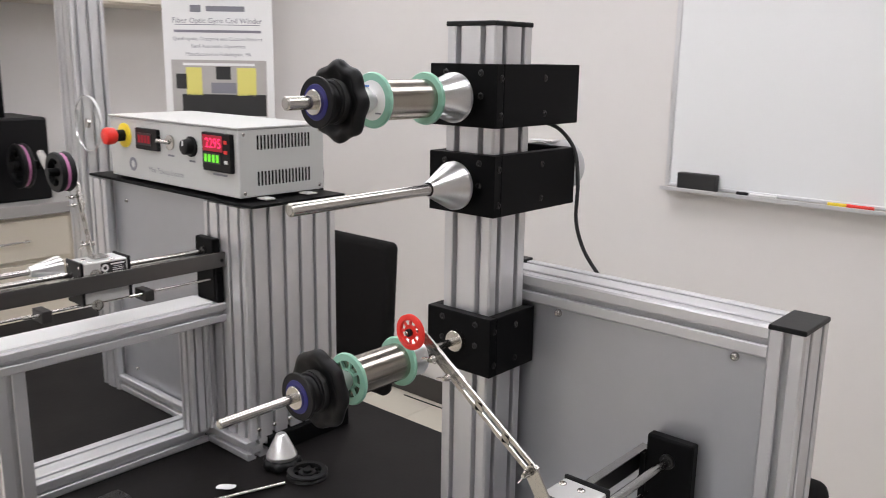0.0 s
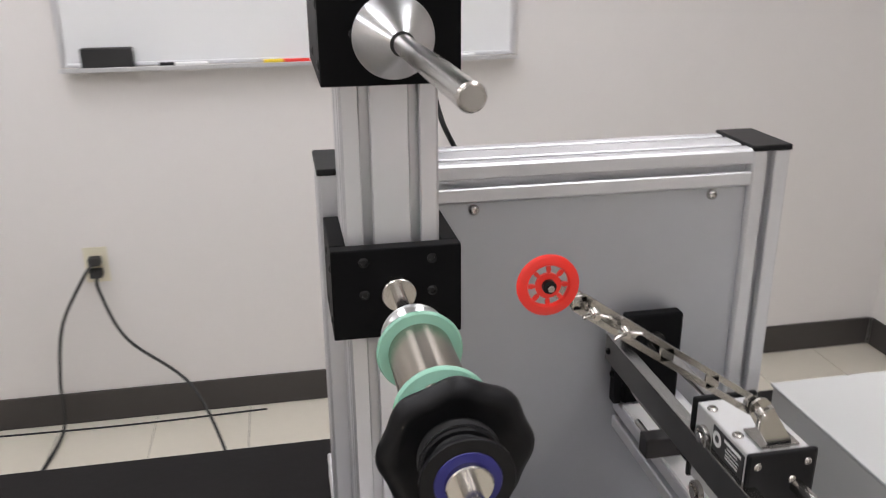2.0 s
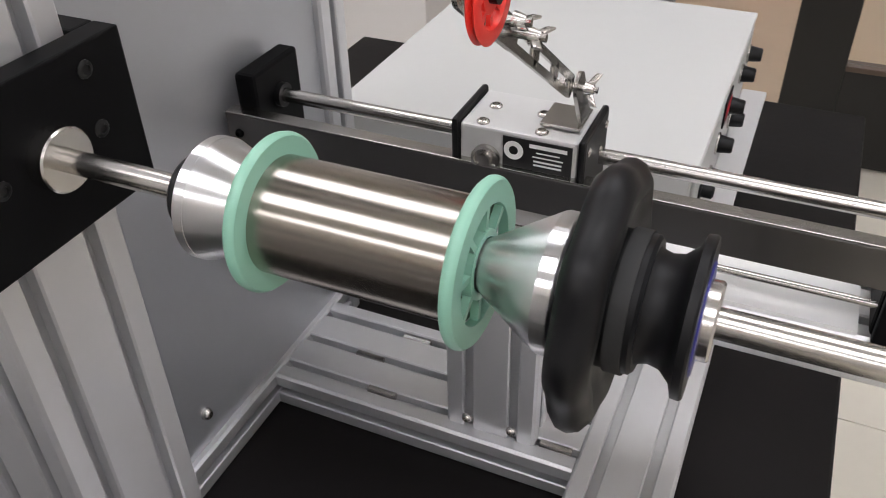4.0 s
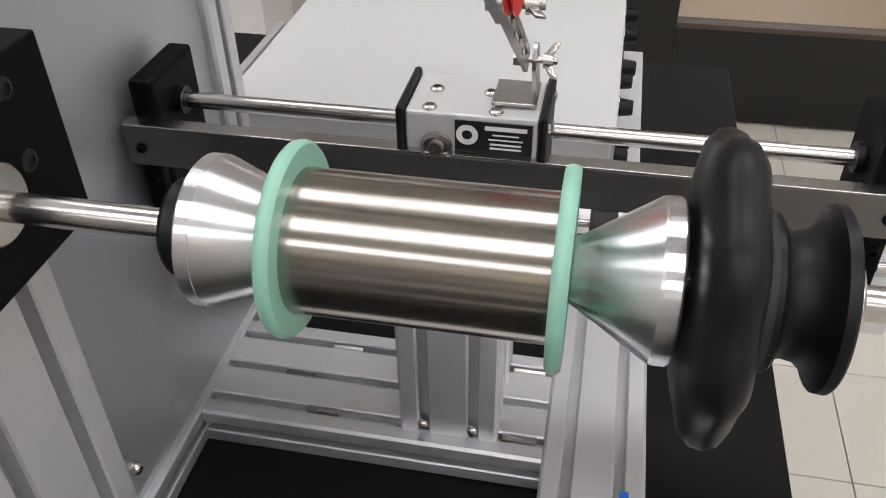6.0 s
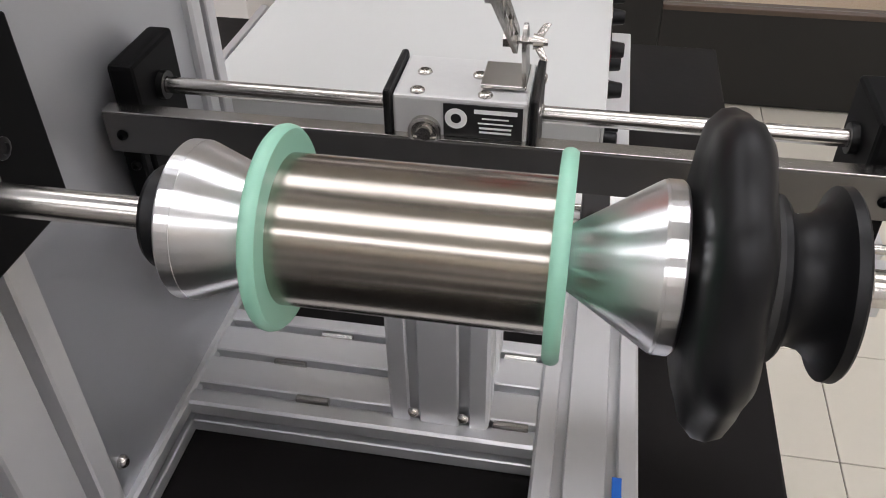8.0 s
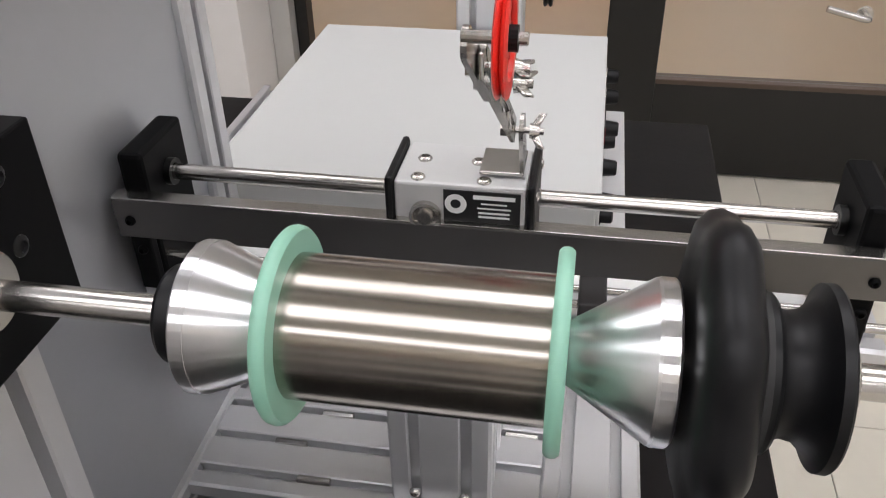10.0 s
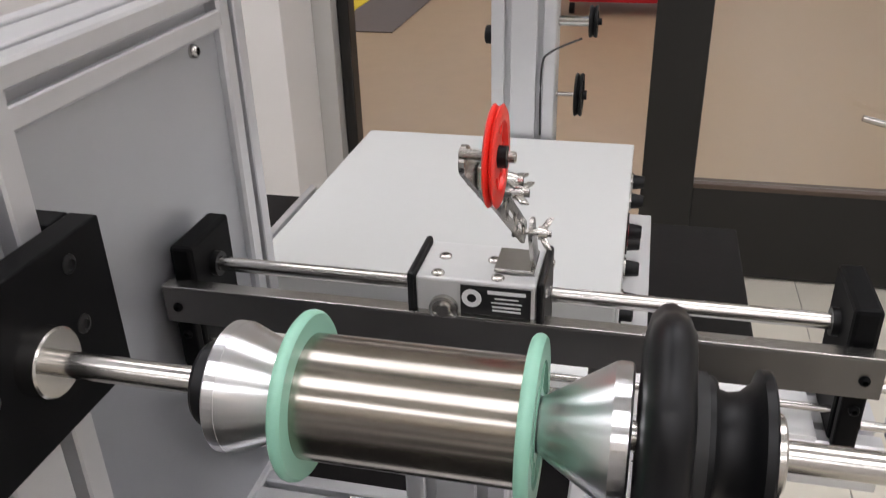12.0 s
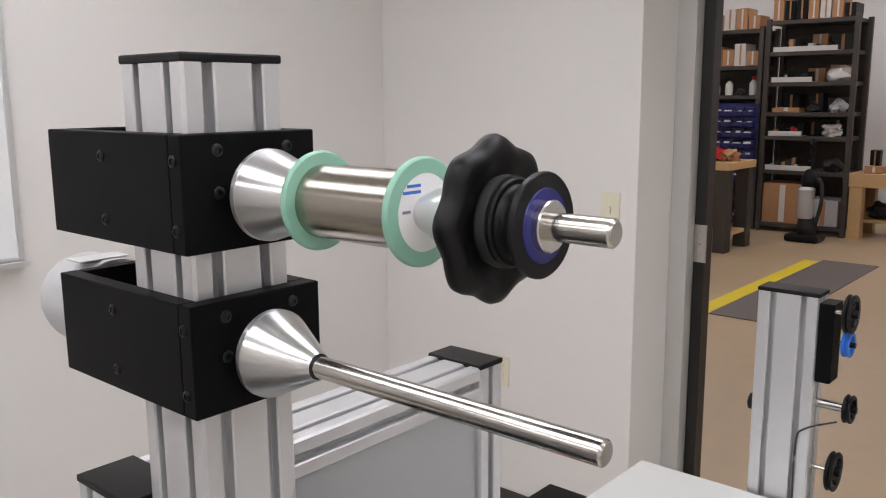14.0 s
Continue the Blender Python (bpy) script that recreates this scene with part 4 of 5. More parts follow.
kn = part("speed_knob", lathe([(0, 0.026), (-0.005, 0.026), (-0.007, 0.021), (-0.024, 0.019), (-0.026, 0.016), (-0.026, 0.004)], (-1.572, FY, 1.449), "y", 32, 0), PLASTIC, cb, "black speed knob", smooth=35)
part("pointer", box((-1.5745, FY - 0.0268, 1.452), (-1.5695, FY - 0.0262, 1.466)), PAPER, kn)
d2 = part("meter", box((-1.508, FY - 0.012, 1.398), (-1.388, FY, 1.492), 0.002), PLASTIC, cb, "black framed panel meter")
part("upper_field", box((-1.502, FY - 0.0132, 1.447), (-1.42, FY - 0.0122, 1.486)), SCREENR, d2, "red display field")
part("lower_field", box((-1.502, FY - 0.0132, 1.416), (-1.428, FY - 0.0122, 1.443)), LABELBLACK, d2)
letters("2295", 0.034, (-1.457, FY - 0.0138, 1.466), (1, 0, 0), (0, 0, 1), SCREEN, d2, "digits")
for i in range(4):
    part("digit_bar", box((-1.497 + i * 0.017, FY - 0.0138, 1.420), (-1.486 + i * 0.017, FY - 0.0134, 1.439)), SCREENG, d2)
for i in range(3):
    part("key", box((-1.412, FY - 0.014, 1.42 + i * 0.024), (-1.400, FY - 0.0122, 1.428 + i * 0.024)), RED if i else PAPER, d2)
part("emblem", ring_lathe([(0, 0.010), (0, 0.019), (-0.001, 0.019), (-0.001, 0.010)], (-1.87, FY, 1.378), "y", 24), INK, cb, "dark round emblem")
letters("Mini Takeup System", 0.021, (-1.70, FY - 0.001, 1.371), (1, 0, 0), (0, 0, 1), INK, cb)
for bx, bz, bw in ((-1.672, 1.418, 0.03), (-1.572, 1.412, 0.026), (-1.45, 1.389, 0.06)):
    part("caption_bar", box((bx - bw / 2, FY - 0.0008, bz - 0.0025), (bx + bw / 2, FY - 0.0002, bz + 0.0025)), INK, cb)
cb.location += Vector((0.022, 0.016, 0.005)) * U
cc = thing("power_cable", (-1.35, 1.72, 1.34), "black power cable looping behind the control box", "cable")
part("jacket", tube([(-1.42, 1.69, 1.44), (-1.40, 1.715, 1.43), (-1.385, 1.722, 1.39), (-1.385, 1.722, 1.345), (-1.40, 1.73, 1.25)], 0.006), CABLE, cc, smooth=60)

# loose parts on the table
sp = thing("loose_cone", (-1.235, 1.452, TOP), "spare bright cone standing on a black lobed knob", "cone")
part("wheel", lathe([(0, 0.03), (0.003, 0.047), (0.012, 0.051), (0.022, 0.047), (0.026, 0.035)], (-1.235, 1.452, TOP), "z", 84, 7, 0.008), PLASTIC, sp, smooth=50)
part("body", lathe([(0.026, 0.038), (0.034, 0.038), (0.085, 0.014), (0.088, 0.011)], (-1.235, 1.452, TOP), "z", 48), BRIGHT, sp, "turned aluminium cone", smooth=25)
pulley((-1.148, 1.462, TOP + 0.0085), 0.05, PLASTIC, "z", "loose_reel", "black spoked plastic reel lying on the table", "reel", w=0.0085)
lr = thing("loose_rod", (-1.19, 1.27, TOP), "thin steel rod lying on the table", "rod")
part("bar", rod((-1.150, 1.395, TOP + 0.006), (-1.235, 1.14, TOP + 0.006), 0.005, 14), STEEL, lr, smooth=40)
pc = thing("paper_scrap", (-1.238, 1.289, TOP), "folded white paper scrap on the table", "paper")
part("leaf", plate_along((-1.25, 1.284, TOP + 0.004), (-1.225, 1.294, TOP + 0.008), 0.025, 0.0012, (0.2, 0.1, 1)), PAPER, pc)
bag = thing("clear_bag", (-1.33, 1.08, TOP), "clear plastic bag of small screws on the table", "bag")
bmb = bmesh.new()
bmesh.ops.create_grid(bmb, x_segments=14, y_segments=8, size=0.5)
for v in bmb.verts:
    v.co = Vector((-1.33 + v.co.x * 0.16, 1.07 + v.co.y * 0.08, TOP + 0.006 + 0.012 * max(0, 1 - abs(v.co.x) * 2) * (0.5 + noise.noise(v.co * 9))))
part("film", bmb, ACRYLIC, bag, smooth=60)

# ---- chairs behind the table ----


def office_chair(x, y, top, label):
    t = thing("office_chair", (x, y, FLOOR), label, "chair", "office chairs")
    back = box((x - 0.24, y - 0.035, top - 0.6), (x + 0.24, y + 0.035, top), 0.03, seg=4)
    for v in back.verts:
        k = (v.co.z - top + 0.6) / 0.6
        v.co.x = x + (v.co.x - x) * (1 - 0.18 * k * k)
        v.co.y += 0.06 * k - 0.05 * (abs(v.co.x - x) / 0.24) ** 2
    part("backrest", back, FABRIC, t, smooth=50)
    part("seat", box((x - 0.27, y - 0.55, 0.02), (x + 0.27, y - 0.05, 0.11), 0.035, seg=4), FABRIC, t, smooth=50)
    part("back_bar", box((x - 0.20, y - 0.075, 0.05), (x - 0.185, y - 0.06, top - 0.1), 0.004), PLASTIC, t)
    part("stem", rod((x, y - 0.3, FLOOR + 0.1), (x, y - 0.3, 0.02), 0.03, 20), PLASTIC, t, smooth=40)
    for i in range(5):
        a = i * 2 * math.pi / 5
        leg = part("base_leg", plate_along((x, y - 0.3, FLOOR + 0.1), (x + 0.3 * math.cos(a), y - 0.3 + 0.3 * math.sin(a), FLOOR + 0.075), 0.05, 0.03, (0, 0, 1)), PLASTIC, t)
        part("caster", lathe([(-0.02, 0.03), (0.02, 0.03)], (x + 0.3 * math.cos(a), y - 0.3 + 0.3 * math.sin(a), FLOOR + 0.031), "x", 16), PLASTIC, leg)
    return t


office_chair(-2.11, 2.5, 0.98, "black upholstered office chair behind the take-up tower")
ch = office_chair(-0.37, 2.2, 0.71, "black upholstered office chair behind the winding stand")

# ---- whiteboard ----
wb = thing("whiteboard", (-0.58, NORTH, 1.06), "large white enamel whiteboard with aluminium frame on the wall", "whiteboard")
X0, X1, Z0, Z1 = -1.413, 0.272, 1.142, 2.28
part("surface", box((X0 + 0.01, NORTH - 0.016, Z0 + 0.01), (X1 - 0.01, NORTH - 0.002, Z1 - 0.01)), BOARD, wb)
for a, b in (((X0, Z0), (X0 + 0.022, Z1)), ((X1 - 0.022, Z0), (X1, Z1)), ((X0 + 0.022, Z0), (X1 - 0.022, Z0 + 0.014)), ((X0 + 0.022, Z1 - 0.022), (X1 - 0.022, Z1))):
    part("frame", box((a[0], NORTH - 0.022, a[1]), (b[0], NORTH - 0.001, b[1]), 0.003), ALU, wb)
part("tray", box((X0 + 0.005, NORTH - 0.075, Z0 - 0.012), (X1 - 0.005, NORTH - 0.0225, Z0 - 0.004), 0.002), ALU, wb)
part("tray_lip", box((X0 + 0.005, NORTH - 0.08, Z0 - 0.012), (X1 - 0.005, NORTH - 0.0755, Z0 + 0.004), 0.001), ALU, wb)
er = thing("board_eraser", (-1.26, 3.73, Z0), "black felt board eraser on the whiteboard tray", "eraser")
part("block", box((-1.333, 3.70, Z0 - 0.0035), (-1.157, 3.74, Z0 + 0.07), 0.004), RUBBER, er)


def marker(x0, x1, mat, cap, label):
    t = thing("board_marker", (x0, 3.722, Z0 - 0.004), label, "marker", "markers on the tray")
    z = Z0 + 0.0045
    part("barrel", rod((x0, 3.72, z), (x0 + (x1 - x0) * 0.68, 3.722, z), 0.008, 12), mat, t, smooth=40)
    part("cap", rod((x0 + (x1 - x0) * 0.68, 3.722, z), (x1, 3.723, z), 0.0086, 12), cap, t, smooth=40)


marker(-0.90, -1.07, PAPER, PLASTIC, "white board marker with black cap")
marker(-0.70, -0.62, YPLASTIC, YPLASTIC, "yellow board marker on the tray")
marker(-0.53, -0.64, RED, RED, "red board marker on the tray")
marker(-0.44, -0.33, PLASTIC, PLASTIC, "black board marker on the tray")
marker(-0.33, -0.21, BLUEPL, BLUEPL, "blue board marker on the tray")
marker(-0.20, -0.08, PAPER, PAPER, "white board marker on the tray")
marker(-0.06, 0.0, PLASTIC, PLASTIC, "short black marker on the tray")
marker(0.02, 0.10, PAPER, PAPER, "white board marker on the tray")
nt = thing("sticky_note", (0.083, 3.752, 1.57), "pale yellow sticky note on the whiteboard", "note")
part("leaf", slab((0.083, NORTH - 0.0162, 1.62), (1, 0, 0), (0, 0, 1), 0.10, 0.095, 0.0015), NOTE, nt)

# ---- outlets, switch and cords ----


def wall_plate(c, right, name, label, category, sockets):
    t = thing(name, c, label, category)
    up, out = Vector((0, 0, 1)), Vector(right).cross(Vector((0, 0, 1)))
    part("plate", slab(c, right, up, 0.088, 0.143, 0.006), IVORY, t)
    for k in (-1, 1) if sockets else (0,):
        p = Vector(c) + out * 0.0062 + up * 0.026 * k
        part("socket" if sockets else "toggle", slab(p, right, up, 0.034 if sockets else 0.012, 0.032 if sockets else 0.03, 0.003 if sockets else 0.012), IVORY, t)
    return t


wall_plate((-1.40, NORTH - 0.001, 0.381), (1, 0, 0), "wall_outlet", "ivory double wall outlet with two black plugs", "outlet", True)
wall_plate((EAST - 0.001, 3.012, 0.42), (0, -1, 0), "wall_outlet", "ivory double wall outlet near the corner", "outlet", True)
wall_plate((EAST - 0.001, 2.455, 1.233), (0, -1, 0), "light_switch", "ivory wall light switch beside the doorway", "switch", False)
for pz, pts in ((0.406, [(-1.405, 3.72, 0.40), (-1.45, 3.70, 0.34), (-1.545, 3.69, 0.16), (-1.59, 3.70, -0.08), (-1.595, 3.66, -0.27), (-1.63, 3.4, -0.302)]), (0.356, [(-1.395, 3.72, 0.345), (-1.39, 3.70, 0.29), (-1.31, 3.68, 0.09), (-1.08, 3.62, -0.11), (-0.93, 3.3, -0.29), (-0.88, 3.0, -0.302)])):
    t = thing("extension_lead", pts[-1], "black extension lead hanging from the wall outlet", "extension lead", "extension leads")
    part("plug", box((-1.422, 3.715, pz - 0.016), (-1.377, 3.758, pz + 0.016), 0.005), RUBBER, t)
    part("cord", tube(pts, 0.0065), CABLE, t, smooth=60)
t = thing("floor_cable", (-1.5, 3.55, FLOOR), "thin grey cable lying along the baseboard", "cable")
part("cord", tube([(-3.0, 3.71, FLOOR + 0.004), (-2.2, 3.72, FLOOR + 0.004), (-1.4, 3.70, FLOOR + 0.004), (-0.8, 3.715, FLOOR + 0.004)], 0.004), CABLE, t, smooth=60)

# ---- poster, counter and instruments at the far side ----
R = Vector((0.743, 0.669, 0)).normalized()
UPV = Vector((0, 0, 1))
PO = Vector((-2.55, 2.37, 1.628)) - R * 0.145
PS = 0.85
po = thing("poster_board", PO - UPV * 0.33, "white foam board poster about a coil winder on a stand", "poster")
N = R.cross(UPV)
part("board", slab(PO, R, UPV, 0.515 * PS, 0.68 * PS, 0.008), PAPER, po)


def on_poster(u, v, k=0.0085):
    return PO + R * u * PS + UPV * v * PS + N * k


part("emblem", slab(on_poster(-0.10, 0.275), R, UPV, 0.05 * PS, 0.032 * PS, 0.0005), INK, po, "grey printed emblem")
part("title_bar", slab(on_poster(0.04, 0.275), R, UPV, 0.18 * PS, 0.024 * PS, 0.0005), INK, po, "grey printed heading")
letters("Fiber Optic Gyro Coil Winder", 0.034 * PS, on_poster(0, 0.22), R, UPV, INK, po)
part("underline", slab(on_poster(0, 0.202), R, UPV, 0.40 * PS, 0.003 * PS, 0.0005), INK, po)
part("text_bar", slab(on_poster(0, 0.172), R, UPV, 0.41 * PS, 0.012 * PS, 0.0005), INK, po)
letters("Quadrupole, Octupole and Custom Patterns", 0.0235 * PS, on_poster(0, 0.137), R, UPV, INK, po)
letters("Semi Automatic Operation", 0.0235 * PS, on_poster(0, 0.103), R, UPV, INK, po)
letters("Manufactured in Philadelphia, PA", 0.0235 * PS, on_poster(0, 0.066), R, UPV, INK, po)
ph = part("photo", slab(on_poster(0.0, -0.11), R, UPV, 0.45 * PS, 0.30 * PS, 0.0006), PRINT_WALL, po, "printed picture of a winding machine")
for u, v, w, h, m in ((0.13, -0.06, 0.09, 0.13, PRINT_YELLOW), (-0.12, -0.06, 0.075, 0.13, PRINT_YELLOW), (0.0, 0.02, 0.34, 0.012, PAPER), (0.02, -0.02, 0.07, 0.06, INKDARK), (-0.18, -0.06, 0.05, 0.07, INKDARK), (0.02, -0.09, 0.12, 0.05, INK), (0.02, -0.17, 0.40, 0.10, INKDARK)):
    part("print_patch", slab(on_poster(u, v, 0.0095), R, UPV, w * PS, h * PS, 0.0004), m, ph)
part("clip", box((PO.x - 0.03, PO.y - 0.03, PO.z + 0.275), (PO.x + 0.03, PO.y + 0.02, PO.z + 0.32), 0.004), PLASTIC, po, "black binder clip")
part("stand_leg", rod(PO - UPV * 0.33 - N * 0.02, (PO.x - 0.2, PO.y + 0.3, FLOOR), 0.012, 12), DARKFRAME, po)
part("stand_leg", rod(PO - UPV * 0.30 + R * 0.2 - N * 0.01, (PO.x + 0.2, PO.y + 0.15, FLOOR), 0.012, 12), DARKFRAME, po)
part("stand_leg", rod(PO - UPV * 0.30 - R * 0.2 - N * 0.01, (PO.x - 0.25, PO.y - 0.12, FLOOR), 0.012, 12), DARKFRAME, po)

ct = thing("lab_counter", (-4.0, 1.6, FLOOR), "cream lab base cabinet with drawers along the wall", "cabinet")
part("body", box((WEST + 0.001, 0.3, FLOOR), (-3.72, 2.7, 0.93), 0.003), COUNTER, ct)
part("worktop", box((WEST + 0.001, 0.28, 0.9305), (-3.68, 2.72, 0.985), 0.004), COUNTERTOP, ct)
for i in range(4):
    for z0, z1 in ((0.72, 0.91), (0.40, 0.70)):
        d = part("drawer", box((-3.7195, 0.32 + i * 0.595, z0), (-3.70, 0.89 + i * 0.595, z1), 0.004), COUNTER, ct)
        part("handle", tube([(-3.70, 0.55 + i * 0.595, (z0 + z1) / 2), (-3.67, 0.55 + i * 0.595, (z0 + z1) / 2), (-3.67, 0.68 + i * 0.595, (z0 + z1) / 2), (-3.70, 0.68 + i * 0.595, (z0 + z1) / 2)], 0.006), STEEL, d, "steel bow handle")
wc = thing("wall_cabinet", (-4.1, 1.6, 1.9), "cream wall cabinet above the lab counter", "cabinet")
part("body", box((WEST + 0.001, 0.3, 1.93), (-3.95, 3.2, 2.7), 0.004), COUNTER, wc)
for i in range(4):
    part("door", box((-3.9495, 0.31 + i * 0.725, 1.94), (-3.93, 1.025 + i * 0.725, 2.69), 0.004), COUNTER, wc)

fr = thing("tall_frame_post", (-3.05, 1.9, FLOOR), "tall slotted aluminium frame post beyond the tower", "frame post")
part("post", profile_bar((-3.17, 1.85, FLOOR), (-3.03, 1.99, 2.4), "z", 3, 3), ALU, fr)
ad = thing("acrylic_disc", (-2.90, 1.86, 1.41), "clear acrylic disc on the frame post", "disc")
part("disc", lathe([(0, 0.105), (-0.008, 0.105)], (-2.93, 1.845, 1.412), "y", 48), ACRYLIC, ad, smooth=35)
part("edge", ring_lathe([(0.001, 0.1055), (0.001, 0.109), (-0.009, 0.109), (-0.009, 0.1055)], (-2.93, 1.845, 1.412), "y", 48), LABELW, ad, "pale polished edge", smooth=35)
part("hub", lathe([(-0.012, 0.018), (0.004, 0.018)], (-2.93, 1.845, 1.412), "y", 20), STEEL, ad)
ins = thing("test_instrument", (-3.95, 1.9, 0.985), "tall black test instrument standing on the lab counter", "instrument")
part("body", box((-4.2, 1.80, 0.9855), (-3.80, 2.06, 1.38), 0.012), PLASTIC, ins)
part("arm", box((-4.05, 1.70, 1.3805), (-3.85, 1.89, 2.3), 0.008), BLACK, ins)
part("column", box((-4.05, 1.62, 0.9855), (-3.85, 1.7995, 2.3), 0.008), BLACK, ins)
part("upper_reel", lathe([(0, 0.085), (0.03, 0.1), (0.06, 0.085)], (-3.85, 1.84, 1.985), "x", 32), PLASTIC, ins, smooth=40)
pulley((-3.685, 1.875, 1.17), 0.105, PLASTIC, "y", label="black reel wound with pink filament", parent=ins, pink=True, w=0.024)
part("axle", rod((-3.685, 1.84, 1.17), (-3.685, 1.95, 1.17), 0.012, 12), STEEL, ins)
part("arm_bracket", box((-3.82, 1.93, 1.15), (-3.66, 1.95, 1.19), 0.003), BLACK, ins)
part("link_bar", plate_along((-3.60, 1.93, 1.23), (-3.52, 1.95, 1.12), 0.035, 0.01, (0.7, -0.7, 0)), STAIN, ins, "bright steel link")
part("link_arm", rod((-3.66, 1.945, 1.17), (-3.55, 1.945, 1.17), 0.008, 10), STEEL, ins)
# ---- doorway and glass door ----
fr2 = thing("door_frame", (2.78, 1.6, FLOOR), "dark bronze aluminium door frame in the wall", "door frame", "", "structure")
part("jamb", box((2.462, 2.20, FLOOR), (2.54, 2.25, 2.3), 0.004), DARKFRAME, fr2)
part("door_stop", box((2.492, 2.2505, FLOOR), (2.54, 2.42, 2.3), 0.003), DARKFRAME, fr2)
part("jamb_cover", box((2.40, 2.2515, FLOOR), (2.4905, 2.3345, 2.3), 0.003), PALEFRAME, fr2, "pale grey metal jamb cover")
part("head", box((2.462, -0.42, 2.3005), (2.86, 2.40, 2.42), 0.004), DARKFRAME, fr2)
part("over_panel", box((2.50, -0.42, 2.4205), (2.70, 2.409, CEILING - 0.001)), WALL, fr2)
for hz in (0.985, -0.2):
    h = part("hinge", box((2.4555, 2.19, hz), (2.4615, 2.248, hz + 0.165), 0.002), STEEL, fr2, "steel door hinge")
    for k in (0.03, 0.08, 0.135):
        part("hinge_screw", screw((2.4555, 2.22, hz + k), "x", 0.006, 0.0015, -1), STAIN, h)
gd = thing("glass_door", (2.44, 0.4, FLOOR), "glazed door leaf with wide dark bronze stiles", "door")
part("stile", box((2.41, 0.788, FLOOR + 0.012), (2.47, 0.99, 2.29), 0.004), DARKFRAME, gd)
part("stile", box((2.41, -0.40, FLOOR + 0.012), (2.47, -0.14, 2.29), 0.004), DARKFRAME, gd)
part("bottom_rail", box((2.412, -0.14, FLOOR + 0.012), (2.468, 0.788, 0.085), 0.004), DARKFRAME, gd)
part("glazing_bead", box((2.405, -0.14, 0.0855), (2.475, 0.788, 0.106), 0.003), BEAD, gd)
part("top_rail", box((2.412, -0.14, 2.05), (2.468, 0.788, 2.29), 0.004), DARKFRAME, gd)
pane = part("pane", box((2.436, -0.14, 0.1065), (2.444, 0.788, 2.05)), PANE, gd, "clear glass pane")
pane.visible_shadow = False
hd = part("handle", tube([(2.41, 0.09, 0.39), (2.35, 0.09, 0.39), (2.35, 0.15, 0.403), (2.35, 0.235, 0.424)], 0.012), STEEL, gd, "steel lever handle", smooth=50)
part("rose", lathe([(0, 0.03), (-0.012, 0.028)], (2.41, 0.09, 0.39), "x", 24), STEEL, hd)

# ---- workshop beyond the door ----
in_shop = True
SHOP_FLOOR = ANCHOR.z + (FLOOR - ANCHOR.z) / SHOP_UNIT
st = thing("floor_stripe", (8.5, 4.12, SHOP_FLOOR), "yellow painted safety stripe on the workshop floor", "floor marking")
part("paint", box((6.6, 4.03, SHOP_FLOOR + 0.0005), (10.2, 4.21, SHOP_FLOOR + 0.004)), YELLOW, st)
rm = thing("rubber_mat", (8.5, 3.7, SHOP_FLOOR), "dark grey rubber mat beside the yellow stripe", "mat")
part("sheet", box((6.8, 3.35, SHOP_FLOOR + 0.001), (10.3, 4.01, SHOP_FLOOR + 0.012), 0.003), MAT, rm)
rnd = random.Random(4)


def lump(c, r, mat, name, label, category, group, rough=0.4, squash=0.8):
    """A crumpled soft thing resting on its base point."""
    t = thing(name, c, label, category, group)
    bm = bmesh.new()
    bmesh.ops.create_icosphere(bm, subdivisions=3, radius=1.0)
    off = Vector((rnd.random() * 50, 0, 0))
    for v in bm.verts:
        k = 1 + rough * noise.noise(v.co * 2.2 + off) + rough * 0.5 * noise.noise(v.co * 6 + off)
        v.co = Vector((c[0] + v.co.x * r * k, c[1] + v.co.y * r * k, max(c[2] + 0.0005, c[2] + r * squash * (v.co.z * k + 0.75))))
    part("body", bm, mat, t, smooth=45)
    return t


def bottle(c, h, mat):
    t = thing("bottle", c, "plastic bottle standing on the workshop shelf", "bottle", "shelf bottles")
    r = h * 0.22
    part("body", lathe([(0.001, r * 0.9), (0.006, r), (h * 0.62, r), (h * 0.78, r * 0.45), (h * 0.82, r * 0.4)], c, "z", 16), mat, t, smooth=40)
    part("cap", lathe([(h * 0.825, r * 0.5), (h, r * 0.45)], c, "z", 12), PLASTIC if mat is PALE else REDPAINT, t, smooth=40)


def carton(x, y, z, w, h, d, mat, label):
    t = thing("carton", (x + d / 2, y + w / 2, z), label, "box", "shelf stock")
    bm = box((x, y, z + 0.0005), (x + d, y + w, z + h), 0.008)
    for v in bm.verts:
        v.co += Vector((0, 0.01, 0.012)) * noise.noise(v.co * 4)
        v.co.z = max(v.co.z, z + 0.0005)
    part("body", bm, mat, t)
    part("tape", box((x - 0.004, y + w * 0.4, z + 0.02), (x - 0.0005, y + w * 0.55, z + h * 0.96)), PALE if mat is CARD else CARD, t)


